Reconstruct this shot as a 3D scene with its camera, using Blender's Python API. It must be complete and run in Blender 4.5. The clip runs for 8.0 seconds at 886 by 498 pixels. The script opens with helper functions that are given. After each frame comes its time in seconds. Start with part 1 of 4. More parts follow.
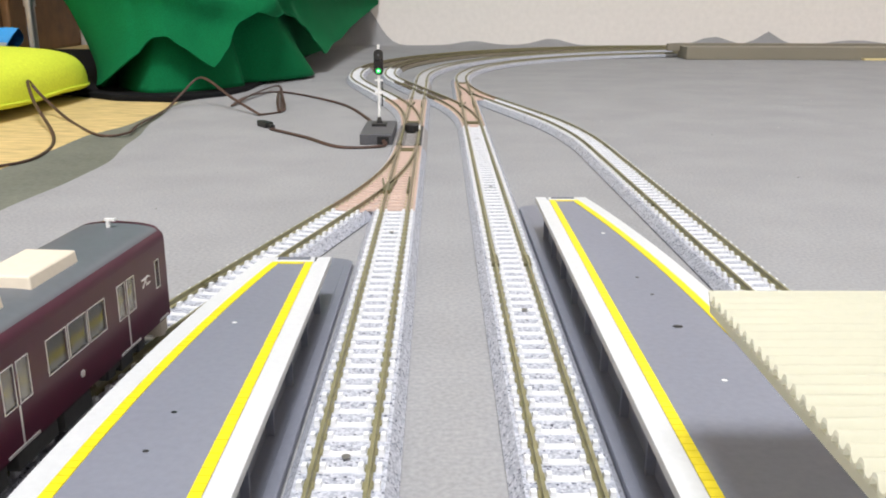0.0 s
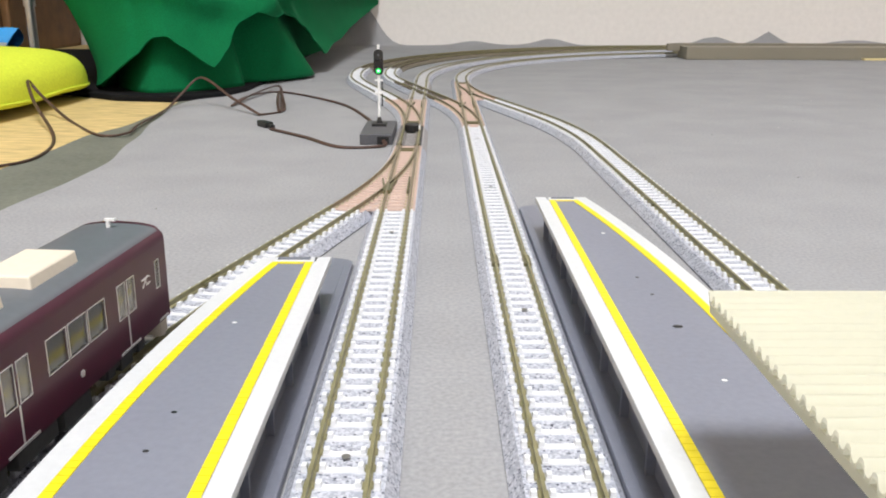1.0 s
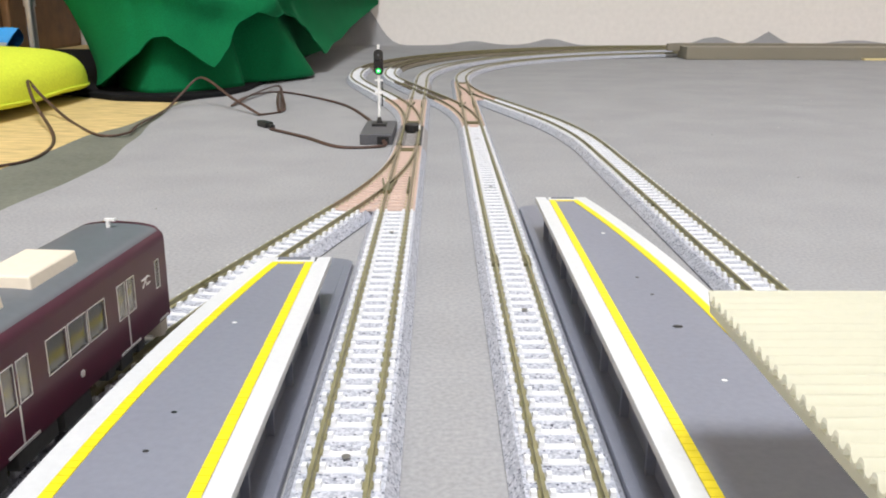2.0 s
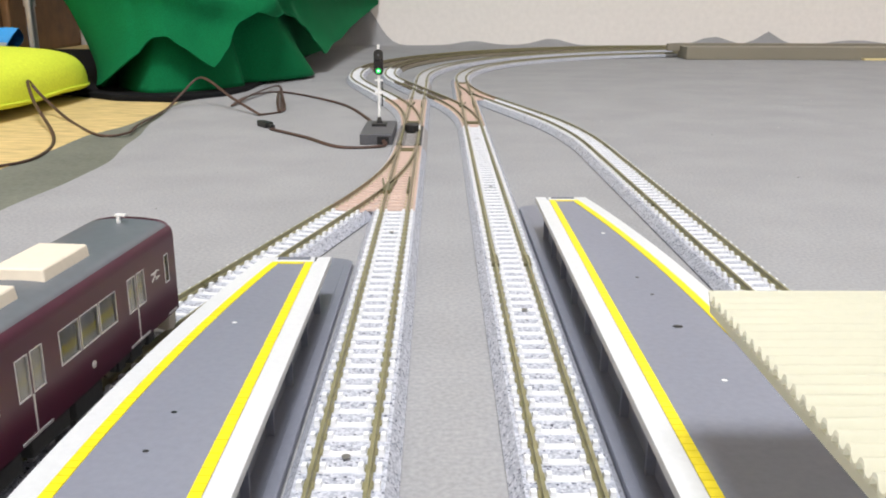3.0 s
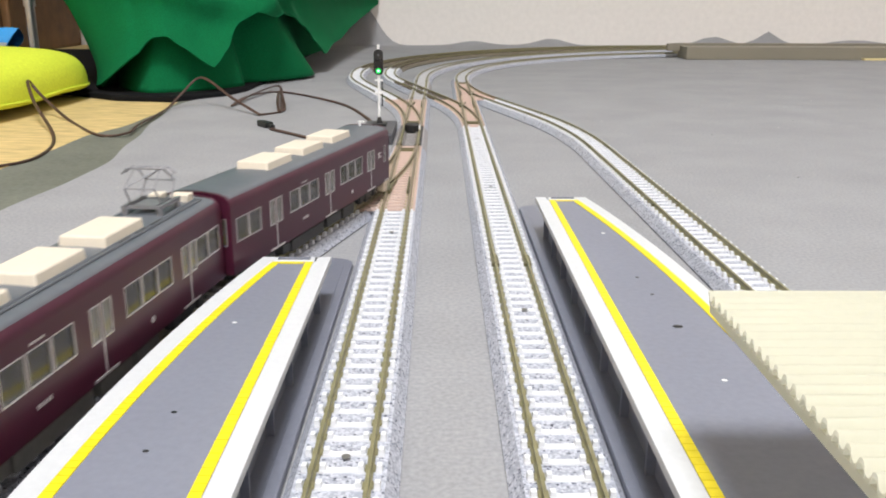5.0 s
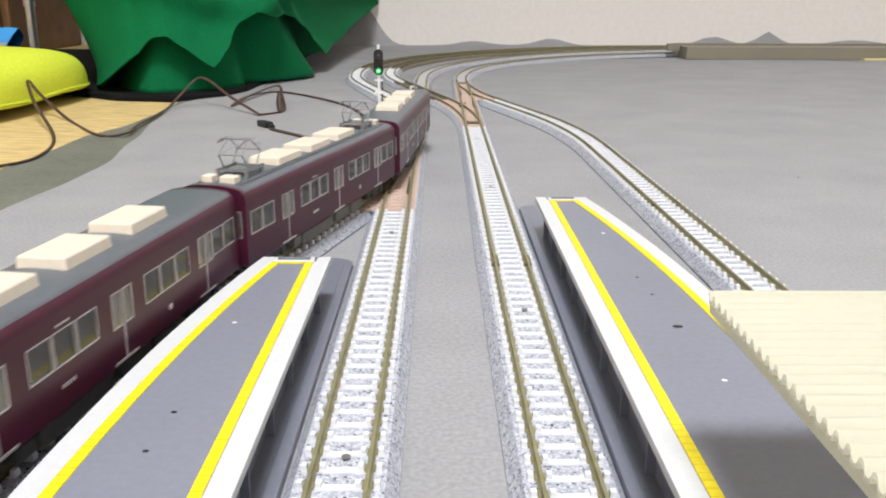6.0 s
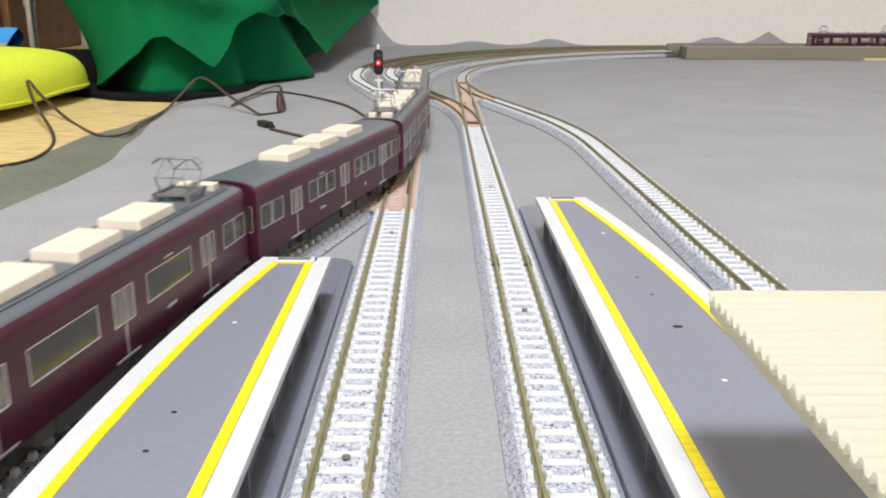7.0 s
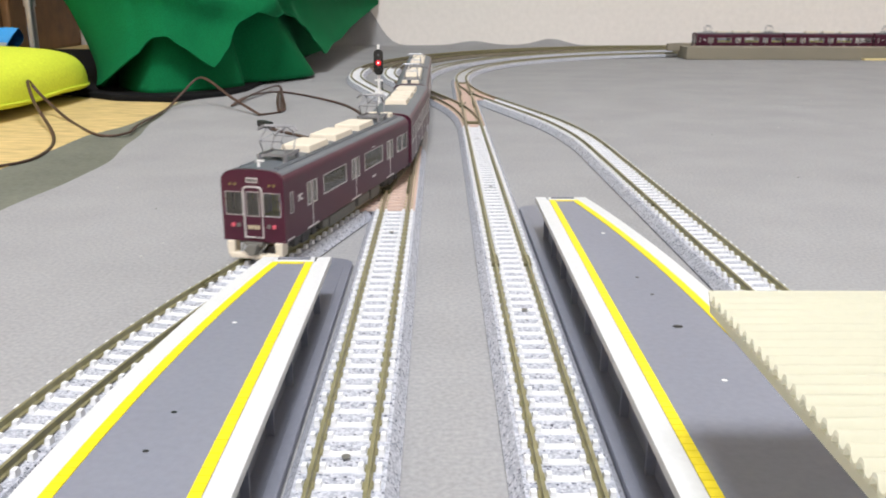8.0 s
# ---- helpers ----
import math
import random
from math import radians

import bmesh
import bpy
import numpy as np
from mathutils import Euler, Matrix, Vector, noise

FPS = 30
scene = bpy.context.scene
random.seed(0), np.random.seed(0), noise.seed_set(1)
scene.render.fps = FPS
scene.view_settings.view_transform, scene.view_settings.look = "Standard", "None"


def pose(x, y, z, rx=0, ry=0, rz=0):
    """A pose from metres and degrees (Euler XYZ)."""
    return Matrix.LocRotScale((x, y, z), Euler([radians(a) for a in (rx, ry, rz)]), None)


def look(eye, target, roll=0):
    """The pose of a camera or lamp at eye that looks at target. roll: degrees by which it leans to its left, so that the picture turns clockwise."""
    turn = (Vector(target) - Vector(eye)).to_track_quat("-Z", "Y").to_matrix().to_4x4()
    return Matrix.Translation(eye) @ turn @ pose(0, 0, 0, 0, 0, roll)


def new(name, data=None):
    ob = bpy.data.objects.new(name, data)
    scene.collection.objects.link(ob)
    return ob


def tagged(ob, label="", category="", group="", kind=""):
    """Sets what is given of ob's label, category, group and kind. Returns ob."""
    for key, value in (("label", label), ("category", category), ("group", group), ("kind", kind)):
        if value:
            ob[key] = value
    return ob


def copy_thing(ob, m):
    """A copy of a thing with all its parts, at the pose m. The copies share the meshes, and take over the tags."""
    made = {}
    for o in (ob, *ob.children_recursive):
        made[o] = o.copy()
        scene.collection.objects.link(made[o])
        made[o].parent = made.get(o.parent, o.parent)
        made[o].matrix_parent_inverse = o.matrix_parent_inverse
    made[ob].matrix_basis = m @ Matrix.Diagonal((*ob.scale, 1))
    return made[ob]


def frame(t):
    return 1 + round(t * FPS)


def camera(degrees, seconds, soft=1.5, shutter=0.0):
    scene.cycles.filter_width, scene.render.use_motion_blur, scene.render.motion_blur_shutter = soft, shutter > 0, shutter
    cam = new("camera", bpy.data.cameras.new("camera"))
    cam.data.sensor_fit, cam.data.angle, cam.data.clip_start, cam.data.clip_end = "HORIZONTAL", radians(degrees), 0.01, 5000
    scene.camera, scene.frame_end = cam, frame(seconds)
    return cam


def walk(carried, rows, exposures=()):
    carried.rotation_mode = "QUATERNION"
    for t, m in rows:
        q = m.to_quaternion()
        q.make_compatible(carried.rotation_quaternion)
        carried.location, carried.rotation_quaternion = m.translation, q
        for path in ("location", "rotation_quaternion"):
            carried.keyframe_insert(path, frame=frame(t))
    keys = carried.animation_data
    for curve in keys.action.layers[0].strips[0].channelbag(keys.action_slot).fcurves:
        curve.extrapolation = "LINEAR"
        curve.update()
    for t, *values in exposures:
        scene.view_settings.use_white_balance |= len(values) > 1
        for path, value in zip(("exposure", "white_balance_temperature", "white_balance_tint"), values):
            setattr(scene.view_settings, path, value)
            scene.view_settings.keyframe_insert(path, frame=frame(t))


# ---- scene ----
# All plan numbers are millimetres: a model railway at 1:150 on a grey sheet.
MM = 0.001
cam = camera(54.19, 8.0, 1.9, 0.3)
EYE = Vector((-2.92, 0.0, 77.7))
TILT, YAW = 0.28312, 0.00549
AHEAD = Vector((math.sin(YAW) * math.cos(TILT), math.cos(YAW) * math.cos(TILT), -math.sin(TILT)))
VIEW = look(EYE * MM, (EYE + AHEAD * 300) * MM, 0.201)
walk(cam, [(0.0, VIEW), (8.0, VIEW)], exposures=[(0.0, 0.0), (8.0, 0.0)])

# ---- light ----
world = bpy.data.worlds.new("room_air")
scene.world = world
world.use_nodes = True
world.node_tree.nodes["Background"].inputs[0].default_value = (0.95, 0.97, 1.0, 1)
world.node_tree.nodes["Background"].inputs[1].default_value = 0.22


def ceiling_lamp_light(x, y, z, size, watts):
    data = bpy.data.lights.new("ceiling_lamp_light", "AREA")
    data.shape, data.size, data.energy, data.color = "DISK", size, watts, (0.935, 0.955, 0.985)
    ob = new("ceiling_lamp_light", data)
    ob.matrix_basis = pose(x, y, z)
    return ob


ceiling_lamp_light(0.0, -0.62, 1.96, 0.65, 60)


# ---- materials ----
def material(name, color, rough=0.6, metal=0.0, vary=0.12, scale=800.0, bump=0.0, bump_scale=None, spec=0.5,
             stain=0.0, stain_scale=25.0, island=0.0, coat=0.0):
    """Base colour with grain and broad stains, fine relief."""
    m = bpy.data.materials.new(name)
    m.use_nodes = True
    nt = m.node_tree
    b = nt.nodes["Principled BSDF"]
    b.inputs["Roughness"].default_value = rough
    b.inputs["Metallic"].default_value = metal
    b.inputs["Specular IOR Level"].default_value = spec
    b.inputs["Coat Weight"].default_value = coat
    co = nt.nodes.new("ShaderNodeTexCoord")
    n1 = nt.nodes.new("ShaderNodeTexNoise")
    n1.inputs["Scale"].default_value = scale
    n1.inputs["Detail"].default_value = 4
    n2 = nt.nodes.new("ShaderNodeTexNoise")
    n2.inputs["Scale"].default_value = stain_scale
    n2.inputs["Detail"].default_value = 3
    for n in (n1, n2):
        nt.links.new(co.outputs["Object"], n.inputs["Vector"])
    r1 = nt.nodes.new("ShaderNodeMapRange")
    r1.inputs["From Min"].default_value, r1.inputs["From Max"].default_value = 0.3, 0.7
    r1.inputs["To Min"].default_value, r1.inputs["To Max"].default_value = 1 - vary, 1 + vary
    nt.links.new(n1.outputs["Fac"], r1.inputs["Value"])
    r2 = nt.nodes.new("ShaderNodeMapRange")
    r2.inputs["From Min"].default_value, r2.inputs["From Max"].default_value = 0.3, 0.7
    r2.inputs["To Min"].default_value, r2.inputs["To Max"].default_value = 1 - stain, 1 + stain
    nt.links.new(n2.outputs["Fac"], r2.inputs["Value"])
    mul = nt.nodes.new("ShaderNodeMath")
    mul.operation = "MULTIPLY"
    nt.links.new(r1.outputs[0], mul.inputs[0])
    nt.links.new(r2.outputs[0], mul.inputs[1])
    last = mul
    if island:
        geo = nt.nodes.new("ShaderNodeNewGeometry")
        r3 = nt.nodes.new("ShaderNodeMapRange")
        r3.inputs["To Min"].default_value, r3.inputs["To Max"].default_value = 1 - island, 1 + island
        nt.links.new(geo.outputs["Random Per Island"], r3.inputs["Value"])
        last = nt.nodes.new("ShaderNodeMath")
        last.operation = "MULTIPLY"
        nt.links.new(mul.outputs[0], last.inputs[0])
        nt.links.new(r3.outputs[0], last.inputs[1])
    mix = nt.nodes.new("ShaderNodeVectorMath")
    mix.operation = "SCALE"
    mix.inputs[0].default_value = color
    nt.links.new(last.outputs[0], mix.inputs["Scale"])
    nt.links.new(mix.outputs[0], b.inputs["Base Color"])
    if bump:
        bp = nt.nodes.new("ShaderNodeBump")
        bp.inputs["Strength"].default_value = 1.0
        bp.inputs["Distance"].default_value = bump * MM
        n3 = nt.nodes.new("ShaderNodeTexNoise")
        n3.inputs["Scale"].default_value = bump_scale or scale
        n3.inputs["Detail"].default_value = 5
        nt.links.new(co.outputs["Object"], n3.inputs["Vector"])
        nt.links.new(n3.outputs["Fac"], bp.inputs["Height"])
        nt.links.new(bp.outputs["Normal"], b.inputs["Normal"])
    return m


def speckled(name, base, fleck, light, cell=0.9):
    """Printed ballast: pale stones with dark and white flecks."""
    m = material(name, base, 0.85, vary=0.1, scale=900, bump=0.14, bump_scale=1200)
    nt = m.node_tree
    b = nt.nodes["Principled BSDF"]
    src = b.inputs["Base Color"].links[0].from_socket
    co = next(n for n in nt.nodes if n.type == "TEX_COORD")
    v = nt.nodes.new("ShaderNodeTexVoronoi")
    v.inputs["Scale"].default_value = 1000 / cell
    nt.links.new(co.outputs["Object"], v.inputs["Vector"])
    sep = nt.nodes.new("ShaderNodeSeparateColor")
    nt.links.new(v.outputs["Color"], sep.inputs[0])
    for low, high, tint, key in ((0.84, 0.92, fleck, 0), (0.55, 0.68, light, 1)):
        ramp = nt.nodes.new("ShaderNodeMapRange")
        ramp.inputs["From Min"].default_value, ramp.inputs["From Max"].default_value = low, high
        nt.links.new(sep.outputs[key], ramp.inputs["Value"])
        mx = nt.nodes.new("ShaderNodeMix")
        mx.data_type = "RGBA"
        nt.links.new(ramp.outputs[0], mx.inputs["Factor"])
        nt.links.new(src, mx.inputs[6])
        mx.inputs[7].default_value = (*tint, 1)
        src = mx.outputs[2]
    nt.links.new(src, b.inputs["Base Color"])
    return m


def glowing(name, color, strength):
    m = bpy.data.materials.new(name)
    m.use_nodes = True
    b = m.node_tree.nodes["Principled BSDF"]
    b.inputs["Base Color"].default_value = (*color, 1)
    b.inputs["Emission Color"].default_value = (*color, 1)
    b.inputs["Emission Strength"].default_value = strength
    return m


def clear(name, tint, rough=0.02, sheen=0.06):
    """Thin clear plastic glazing, with a pale diffuse share painting in reflected brightness."""
    m = bpy.data.materials.new(name)
    m.use_nodes = True
    nt = m.node_tree
    nt.nodes.remove(nt.nodes["Principled BSDF"])
    out = nt.nodes["Material Output"]
    t = nt.nodes.new("ShaderNodeBsdfTransparent")
    t.inputs[0].default_value = (*tint, 1)
    g = nt.nodes.new("ShaderNodeBsdfGlossy")
    g.inputs["Roughness"].default_value = rough
    f = nt.nodes.new("ShaderNodeFresnel")
    f.inputs[0].default_value = 1.5
    mx = nt.nodes.new("ShaderNodeMixShader")
    nt.links.new(f.outputs[0], mx.inputs[0])
    nt.links.new(t.outputs[0], mx.inputs[1])
    nt.links.new(g.outputs[0], mx.inputs[2])
    dif = nt.nodes.new("ShaderNodeBsdfDiffuse")
    dif.inputs[0].default_value = (0.75, 0.72, 0.68, 1)
    sheen_mix = nt.nodes.new("ShaderNodeMixShader")
    sheen_mix.inputs[0].default_value = sheen
    nt.links.new(mx.outputs[0], sheen_mix.inputs[1])
    nt.links.new(dif.outputs[0], sheen_mix.inputs[2])
    nt.links.new(sheen_mix.outputs[0], out.inputs[0])
    return m


SHEET = material("grey_felt_sheet", (0.323, 0.322, 0.332), 0.95, vary=0.12, scale=900, bump=0.008, bump_scale=1800, stain=0.06, stain_scale=22, spec=0.2)
UNDERMAT = material("olive_grey_mat", (0.165, 0.172, 0.14), 0.95, vary=0.12, scale=500, bump=0.2, stain=0.1, spec=0.2)
BALLAST = speckled("white_granite_ballast", (0.37, 0.385, 0.445), (0.07, 0.075, 0.10), (0.55, 0.56, 0.62), 0.42)
TIE = material("white_concrete_tie", (0.745, 0.75, 0.775), 0.6, vary=0.04, scale=900)
RAIL = material("olive_brass_rail", (0.27, 0.25, 0.135), 0.45, 0.25, vary=0.15, scale=300)
PINK = speckled("pink_brown_ballast", (0.50, 0.365, 0.31), (0.33, 0.22, 0.185), (0.58, 0.45, 0.39))
TURNRAIL = material("pale_brown_turnout_rail", (0.27, 0.225, 0.145), 0.4, 0.3, vary=0.15, scale=300)
CHAIR = material("beige_turnout_clip", (0.42, 0.36, 0.24), 0.6, vary=0.1)
PINKTIE = material("pink_brown_tie", (0.57, 0.425, 0.365), 0.7, vary=0.08)
BROWNBED = speckled("brown_ballast", (0.16, 0.135, 0.095), (0.07, 0.06, 0.04), (0.24, 0.21, 0.16))
BROWNTIE = material("brown_tie", (0.11, 0.085, 0.06), 0.75)
DARKBED = speckled("dark_grey_ballast", (0.17, 0.155, 0.15), (0.06, 0.06, 0.06), (0.25, 0.23, 0.22))
GREYBED = speckled("grey_ballast", (0.34, 0.325, 0.33), (0.20, 0.18, 0.18), (0.42, 0.40, 0.40), 0.5)
GREYTIE = material("weathered_grey_tie", (0.50, 0.49, 0.49), 0.7, vary=0.08)
BLACK = material("black_plastic", (0.012, 0.012, 0.013), 0.45)
JOINER = material("dark_rail_joiner", (0.17, 0.155, 0.08), 0.45, 0.3)
DECK = material("slate_grey_deck", (0.215, 0.225, 0.275), 0.55, vary=0.05, scale=700, stain=0.04, bump=0.04)
PLATBASE = material("dark_slate_plastic", (0.18, 0.19, 0.235), 0.4, vary=0.05, stain=0.05)
EDGEWHITE = material("white_platform_edge", (0.615, 0.625, 0.64), 0.6, vary=0.03, bump=0.03)
YELLOW = material("yellow_tactile_paint", (0.84, 0.69, 0.012), 0.55, vary=0.05, island=0.04)
CREAM = material("cream_plastic", (0.76, 0.74, 0.60), 0.45, vary=0.03, stain=0.02)
film_tree = CREAM.node_tree
thin = film_tree.nodes.new("ShaderNodeBsdfTranslucent")
thin.inputs[0].default_value = (0.93, 0.93, 0.88, 1)
blend = film_tree.nodes.new("ShaderNodeMixShader")
blend.inputs[0].default_value = 0.55
film_tree.links.new(film_tree.nodes["Principled BSDF"].outputs[0], blend.inputs[1])
film_tree.links.new(thin.outputs[0], blend.inputs[2])
film_tree.links.new(blend.outputs[0], film_tree.nodes["Material Output"].inputs[0])
ACCREAM = material("ivory_plastic", (0.74, 0.665, 0.55), 0.5, vary=0.03)
MAROON = material("glossy_maroon_paint", (0.063, 0.011, 0.027), 0.33, vary=0.06, scale=300, spec=0.36)
ROOFGREY = material("grey_car_roof", (0.118, 0.130, 0.148), 0.45, vary=0.05, scale=500)
SILVER = material("silver_trim", (0.72, 0.70, 0.70), 0.35, 0.55, vary=0.05)
UNDER = material("dark_grey_underframe", (0.055, 0.055, 0.055), 0.6, vary=0.15)
UNDERLIGHT = material("grey_equipment_box", (0.16, 0.155, 0.14), 0.6, vary=0.1)
PANTO = material("grey_metal_pantograph", (0.30, 0.30, 0.32), 0.45, 0.5)
SEAT = material("olive_yellow_interior", (0.80, 0.74, 0.06), 0.7, vary=0.06)
LINING = material("warm_grey_interior_plastic", (0.62, 0.57, 0.5), 0.6, vary=0.05)
GLASS = clear("clear_glazing", (0.92, 0.93, 0.93), 0.06, 0.06)
CABGLASS = clear("dark_cab_glazing", (0.75, 0.76, 0.76), 0.05, 0.03)
# door panes get the strongest painted-in brightness, in place of real reflections
DOORGLASS = clear("sheen_door_glazing", (0.90, 0.91, 0.91), 0.1, 0.24)
SIGNGREY = material("grey_signal_plastic", (0.085, 0.085, 0.095), 0.5)
WHITEPAINT = material("white_plastic", (0.8, 0.8, 0.8), 0.5)
WIREBROWN = material("brown_wire", (0.075, 0.04, 0.03), 0.5)
GREEN = material("green_cloth", (0.004, 0.130, 0.045), 0.95, vary=0.15, scale=900, bump=0.25, bump_scale=600, spec=0.1, stain=0.06)
LIME = material("lime_cloth", (0.70, 0.79, 0.06), 0.9, vary=0.08, scale=600, bump=0.3, bump_scale=400, spec=0.2)
TATAMI = material("straw_tatami", (0.62, 0.46, 0.20), 0.85, vary=0.3, scale=1.0, bump=0.5, bump_scale=1.0)
weave = TATAMI.node_tree
stretch = weave.nodes.new("ShaderNodeMapping")
stretch.inputs["Scale"].default_value = (55, 320, 60)
weave.links.new(next(n for n in weave.nodes if n.type == "TEX_COORD").outputs["Object"], stretch.inputs["Vector"])
for n in weave.nodes:
    if n.type == "TEX_NOISE" and n.inputs["Scale"].default_value < 2:
        weave.links.new(stretch.outputs[0], n.inputs["Vector"])
WALLPAPER = material("cream_wallpaper", (0.87, 0.82, 0.78), 0.9, vary=0.03, scale=120, bump=0.1, bump_scale=150)
CEILINGM = material("white_ceiling", (0.8, 0.79, 0.77), 0.9, vary=0.03)
DARKWOOD = material("dark_brown_wood", (0.19, 0.09, 0.03), 0.5, vary=0.25, scale=40)
CHROME = material("dull_steel_tube", (0.5, 0.5, 0.5), 0.3, 0.9)
BLUE = material("blue_plastic", (0.06, 0.42, 0.95), 0.4)
PACKWHITE = material("white_printed_film", (0.7, 0.74, 0.78), 0.4)
BOARD = material("matt_black_board", (0.010, 0.010, 0.011), 0.9, spec=0.08)
TAUPE = material("taupe_grey_plastic", (0.235, 0.21, 0.16), 0.65, vary=0.05, stain=0.06, stain_scale=8)
STRAW = material("pale_wood_strip", (0.75, 0.62, 0.32), 0.7)
REDLAMP = glowing("red_lamp", (0.8, 0.012, 0.02), 0.9)
GREENLAMP = glowing("green_lamp", (0.01, 0.75, 0.10), 0.8)
REDCORE = glowing("red_bulb", (1.0, 0.35, 0.36), 4.0)
GREENCORE = glowing("green_bulb", (0.35, 1.0, 0.55), 4.0)
TAIL = glowing("tail_lamp", (0.62, 0.10, 0.14), 0.12)
DIMLAMP = material("amber_marker", (0.20, 0.15, 0.05), 0.4)
MARK = material("grey_mark", (0.6, 0.52, 0.36), 0.6)
LAMPSHADE = glowing("ceiling_lamp_shade", (1.0, 0.97, 0.93), 1.2)


# ---- mesh tools ----
class Geo:
    """Collects vertices and faces in millimetres."""

    def __init__(self):
        self.v, self.f, self.mi = [], [], []

    def add(self, verts, faces, mat=0):
        n = len(self.v)
        self.v += [tuple(p) for p in verts]
        self.f += [tuple(n + i for i in f) for f in faces]
        self.mi += [mat] * len(faces)

    def box(self, x0, x1, y0, y1, z0, z1, mat=0, taper=0.0, m=None):
        t = taper
        p = [(x0, y0, z0), (x1, y0, z0), (x1, y1, z0), (x0, y1, z0),
             (x0 + t, y0 + t, z1), (x1 - t, y0 + t, z1), (x1 - t, y1 - t, z1), (x0 + t, y1 - t, z1)]
        if m is not None:
            p = [m @ Vector(q) for q in p]
        self.add(p, [(3, 2, 1, 0), (4, 5, 6, 7), (0, 1, 5, 4), (1, 2, 6, 5), (2, 3, 7, 6), (3, 0, 4, 7)], mat)

    def sweep(self, line, profile, mat=0, closed=True, caps=True):
        """profile: (lateral, height) pairs, carried along line of (x, y, heading)."""
        k = len(profile)
        pts = [(x + a * math.cos(h), y - a * math.sin(h), z) for x, y, h in line for a, z in profile]
        fs = []
        for i in range(len(line) - 1):
            for j in range(k if closed else k - 1):
                a, b = i * k + j, i * k + (j + 1) % k
                fs.append((a, b, b + k, a + k))
        if caps and closed:
            fs += [tuple(range(k))[::-1], tuple(range((len(line) - 1) * k, len(line) * k))]
        self.add(pts, fs, mat)

    def prism(self, outline, z0, z1, mat=0):
        n = len(outline)
        self.add([(x, y, z0) for x, y in outline] + [(x, y, z1) for x, y in outline],
                 [tuple(range(n))[::-1], tuple(range(n, 2 * n))] + [(i, (i + 1) % n, n + (i + 1) % n, n + i) for i in range(n)], mat)

    def rod(self, a, b, r, n=8, mat=0, r2=None):
        a, b = Vector(a), Vector(b)
        q = (b - a).to_track_quat("Z", "Y")
        r2 = r if r2 is None else r2
        ring = [(math.cos(2 * math.pi * i / n), math.sin(2 * math.pi * i / n)) for i in range(n)]
        pts = [a + q @ Vector((r * c, r * s, 0)) for c, s in ring] + [b + q @ Vector((r2 * c, r2 * s, 0)) for c, s in ring]
        self.add(pts, [tuple(range(n))[::-1], tuple(range(n, 2 * n))] + [(i, (i + 1) % n, n + (i + 1) % n, n + i) for i in range(n)], mat)

    def tube(self, pts, r, n=8, mat=0):
        pts = [Vector(p) for p in pts]
        ring = []
        for i, c in enumerate(pts):
            d = (pts[min(i + 1, len(pts) - 1)] - pts[max(i - 1, 0)]).normalized()
            side = d.cross(Vector((0, 0, 1)))
            side = side.normalized() if side.length > 0.05 else Vector((1, 0, 0))
            up = side.cross(d)
            ring += [c + r * (side * math.cos(2 * math.pi * j / n) + up * math.sin(2 * math.pi * j / n)) for j in range(n)]
        fs = [(i * n + j, i * n + (j + 1) % n, (i + 1) * n + (j + 1) % n, (i + 1) * n + j) for i in range(len(pts) - 1) for j in range(n)]
        self.add(ring, fs + [tuple(range(n))[::-1], tuple(range((len(pts) - 1) * n, len(pts) * n))], mat)

    def grid(self, nu, nv, fn, mat=0):
        self.add([fn(i / nu, j / nv) for i in range(nu + 1) for j in range(nv + 1)],
                 [(i * (nv + 1) + j, (i + 1) * (nv + 1) + j, (i + 1) * (nv + 1) + j + 1, i * (nv + 1) + j + 1) for i in range(nu) for j in range(nv)], mat)

    def mesh(self, name, mats, smooth=None):
        me = bpy.data.meshes.new(name)
        me.from_pydata([(x * MM, y * MM, z * MM) for x, y, z in self.v], [], self.f)
        for m in mats if isinstance(mats, (list, tuple)) else [mats]:
            me.materials.append(m)
        me.polygons.foreach_set("material_index", self.mi)
        me.validate()
        bm = bmesh.new()
        bm.from_mesh(me)
        bmesh.ops.recalc_face_normals(bm, faces=bm.faces)
        bm.to_mesh(me)
        bm.free()
        if smooth:
            me.shade_smooth()
            me.set_sharp_from_angle(angle=radians(smooth))
        me.update()
        return me


def part(name, geo, mats, parent=None, label="", smooth=None, bevel=0.0, at=None):
    """Links a Geo (or a mesh) as one object, under a thing or a part."""
    me = geo if isinstance(geo, bpy.types.Mesh) else geo.mesh(name, mats, smooth)
    ob = new(name, me)
    if parent is not None:
        ob.parent = parent
    if at is not None:
        ob.matrix_basis = at
    if bevel:
        b = ob.modifiers.new("edge", "BEVEL")
        b.width, b.segments, b.limit_method, b.angle_limit = bevel * MM, 2, "ANGLE", radians(40)
    if label:
        tagged(ob, label)
    return ob


def thing(name, label, category, at=None, group="", kind=""):
    ob = new(name)
    ob.empty_display_size = 0.01
    if at is not None:
        ob.matrix_basis = at
    return tagged(ob, label, category, group, kind)


def place(x, y, z=0.0, rz=0.0):
    return pose(x * MM, y * MM, z * MM, 0, 0, rz)


# ---- plan of the tracks ----
RAILZ = 5.85
TURN = math.radians(15)
ARC = 541 * TURN


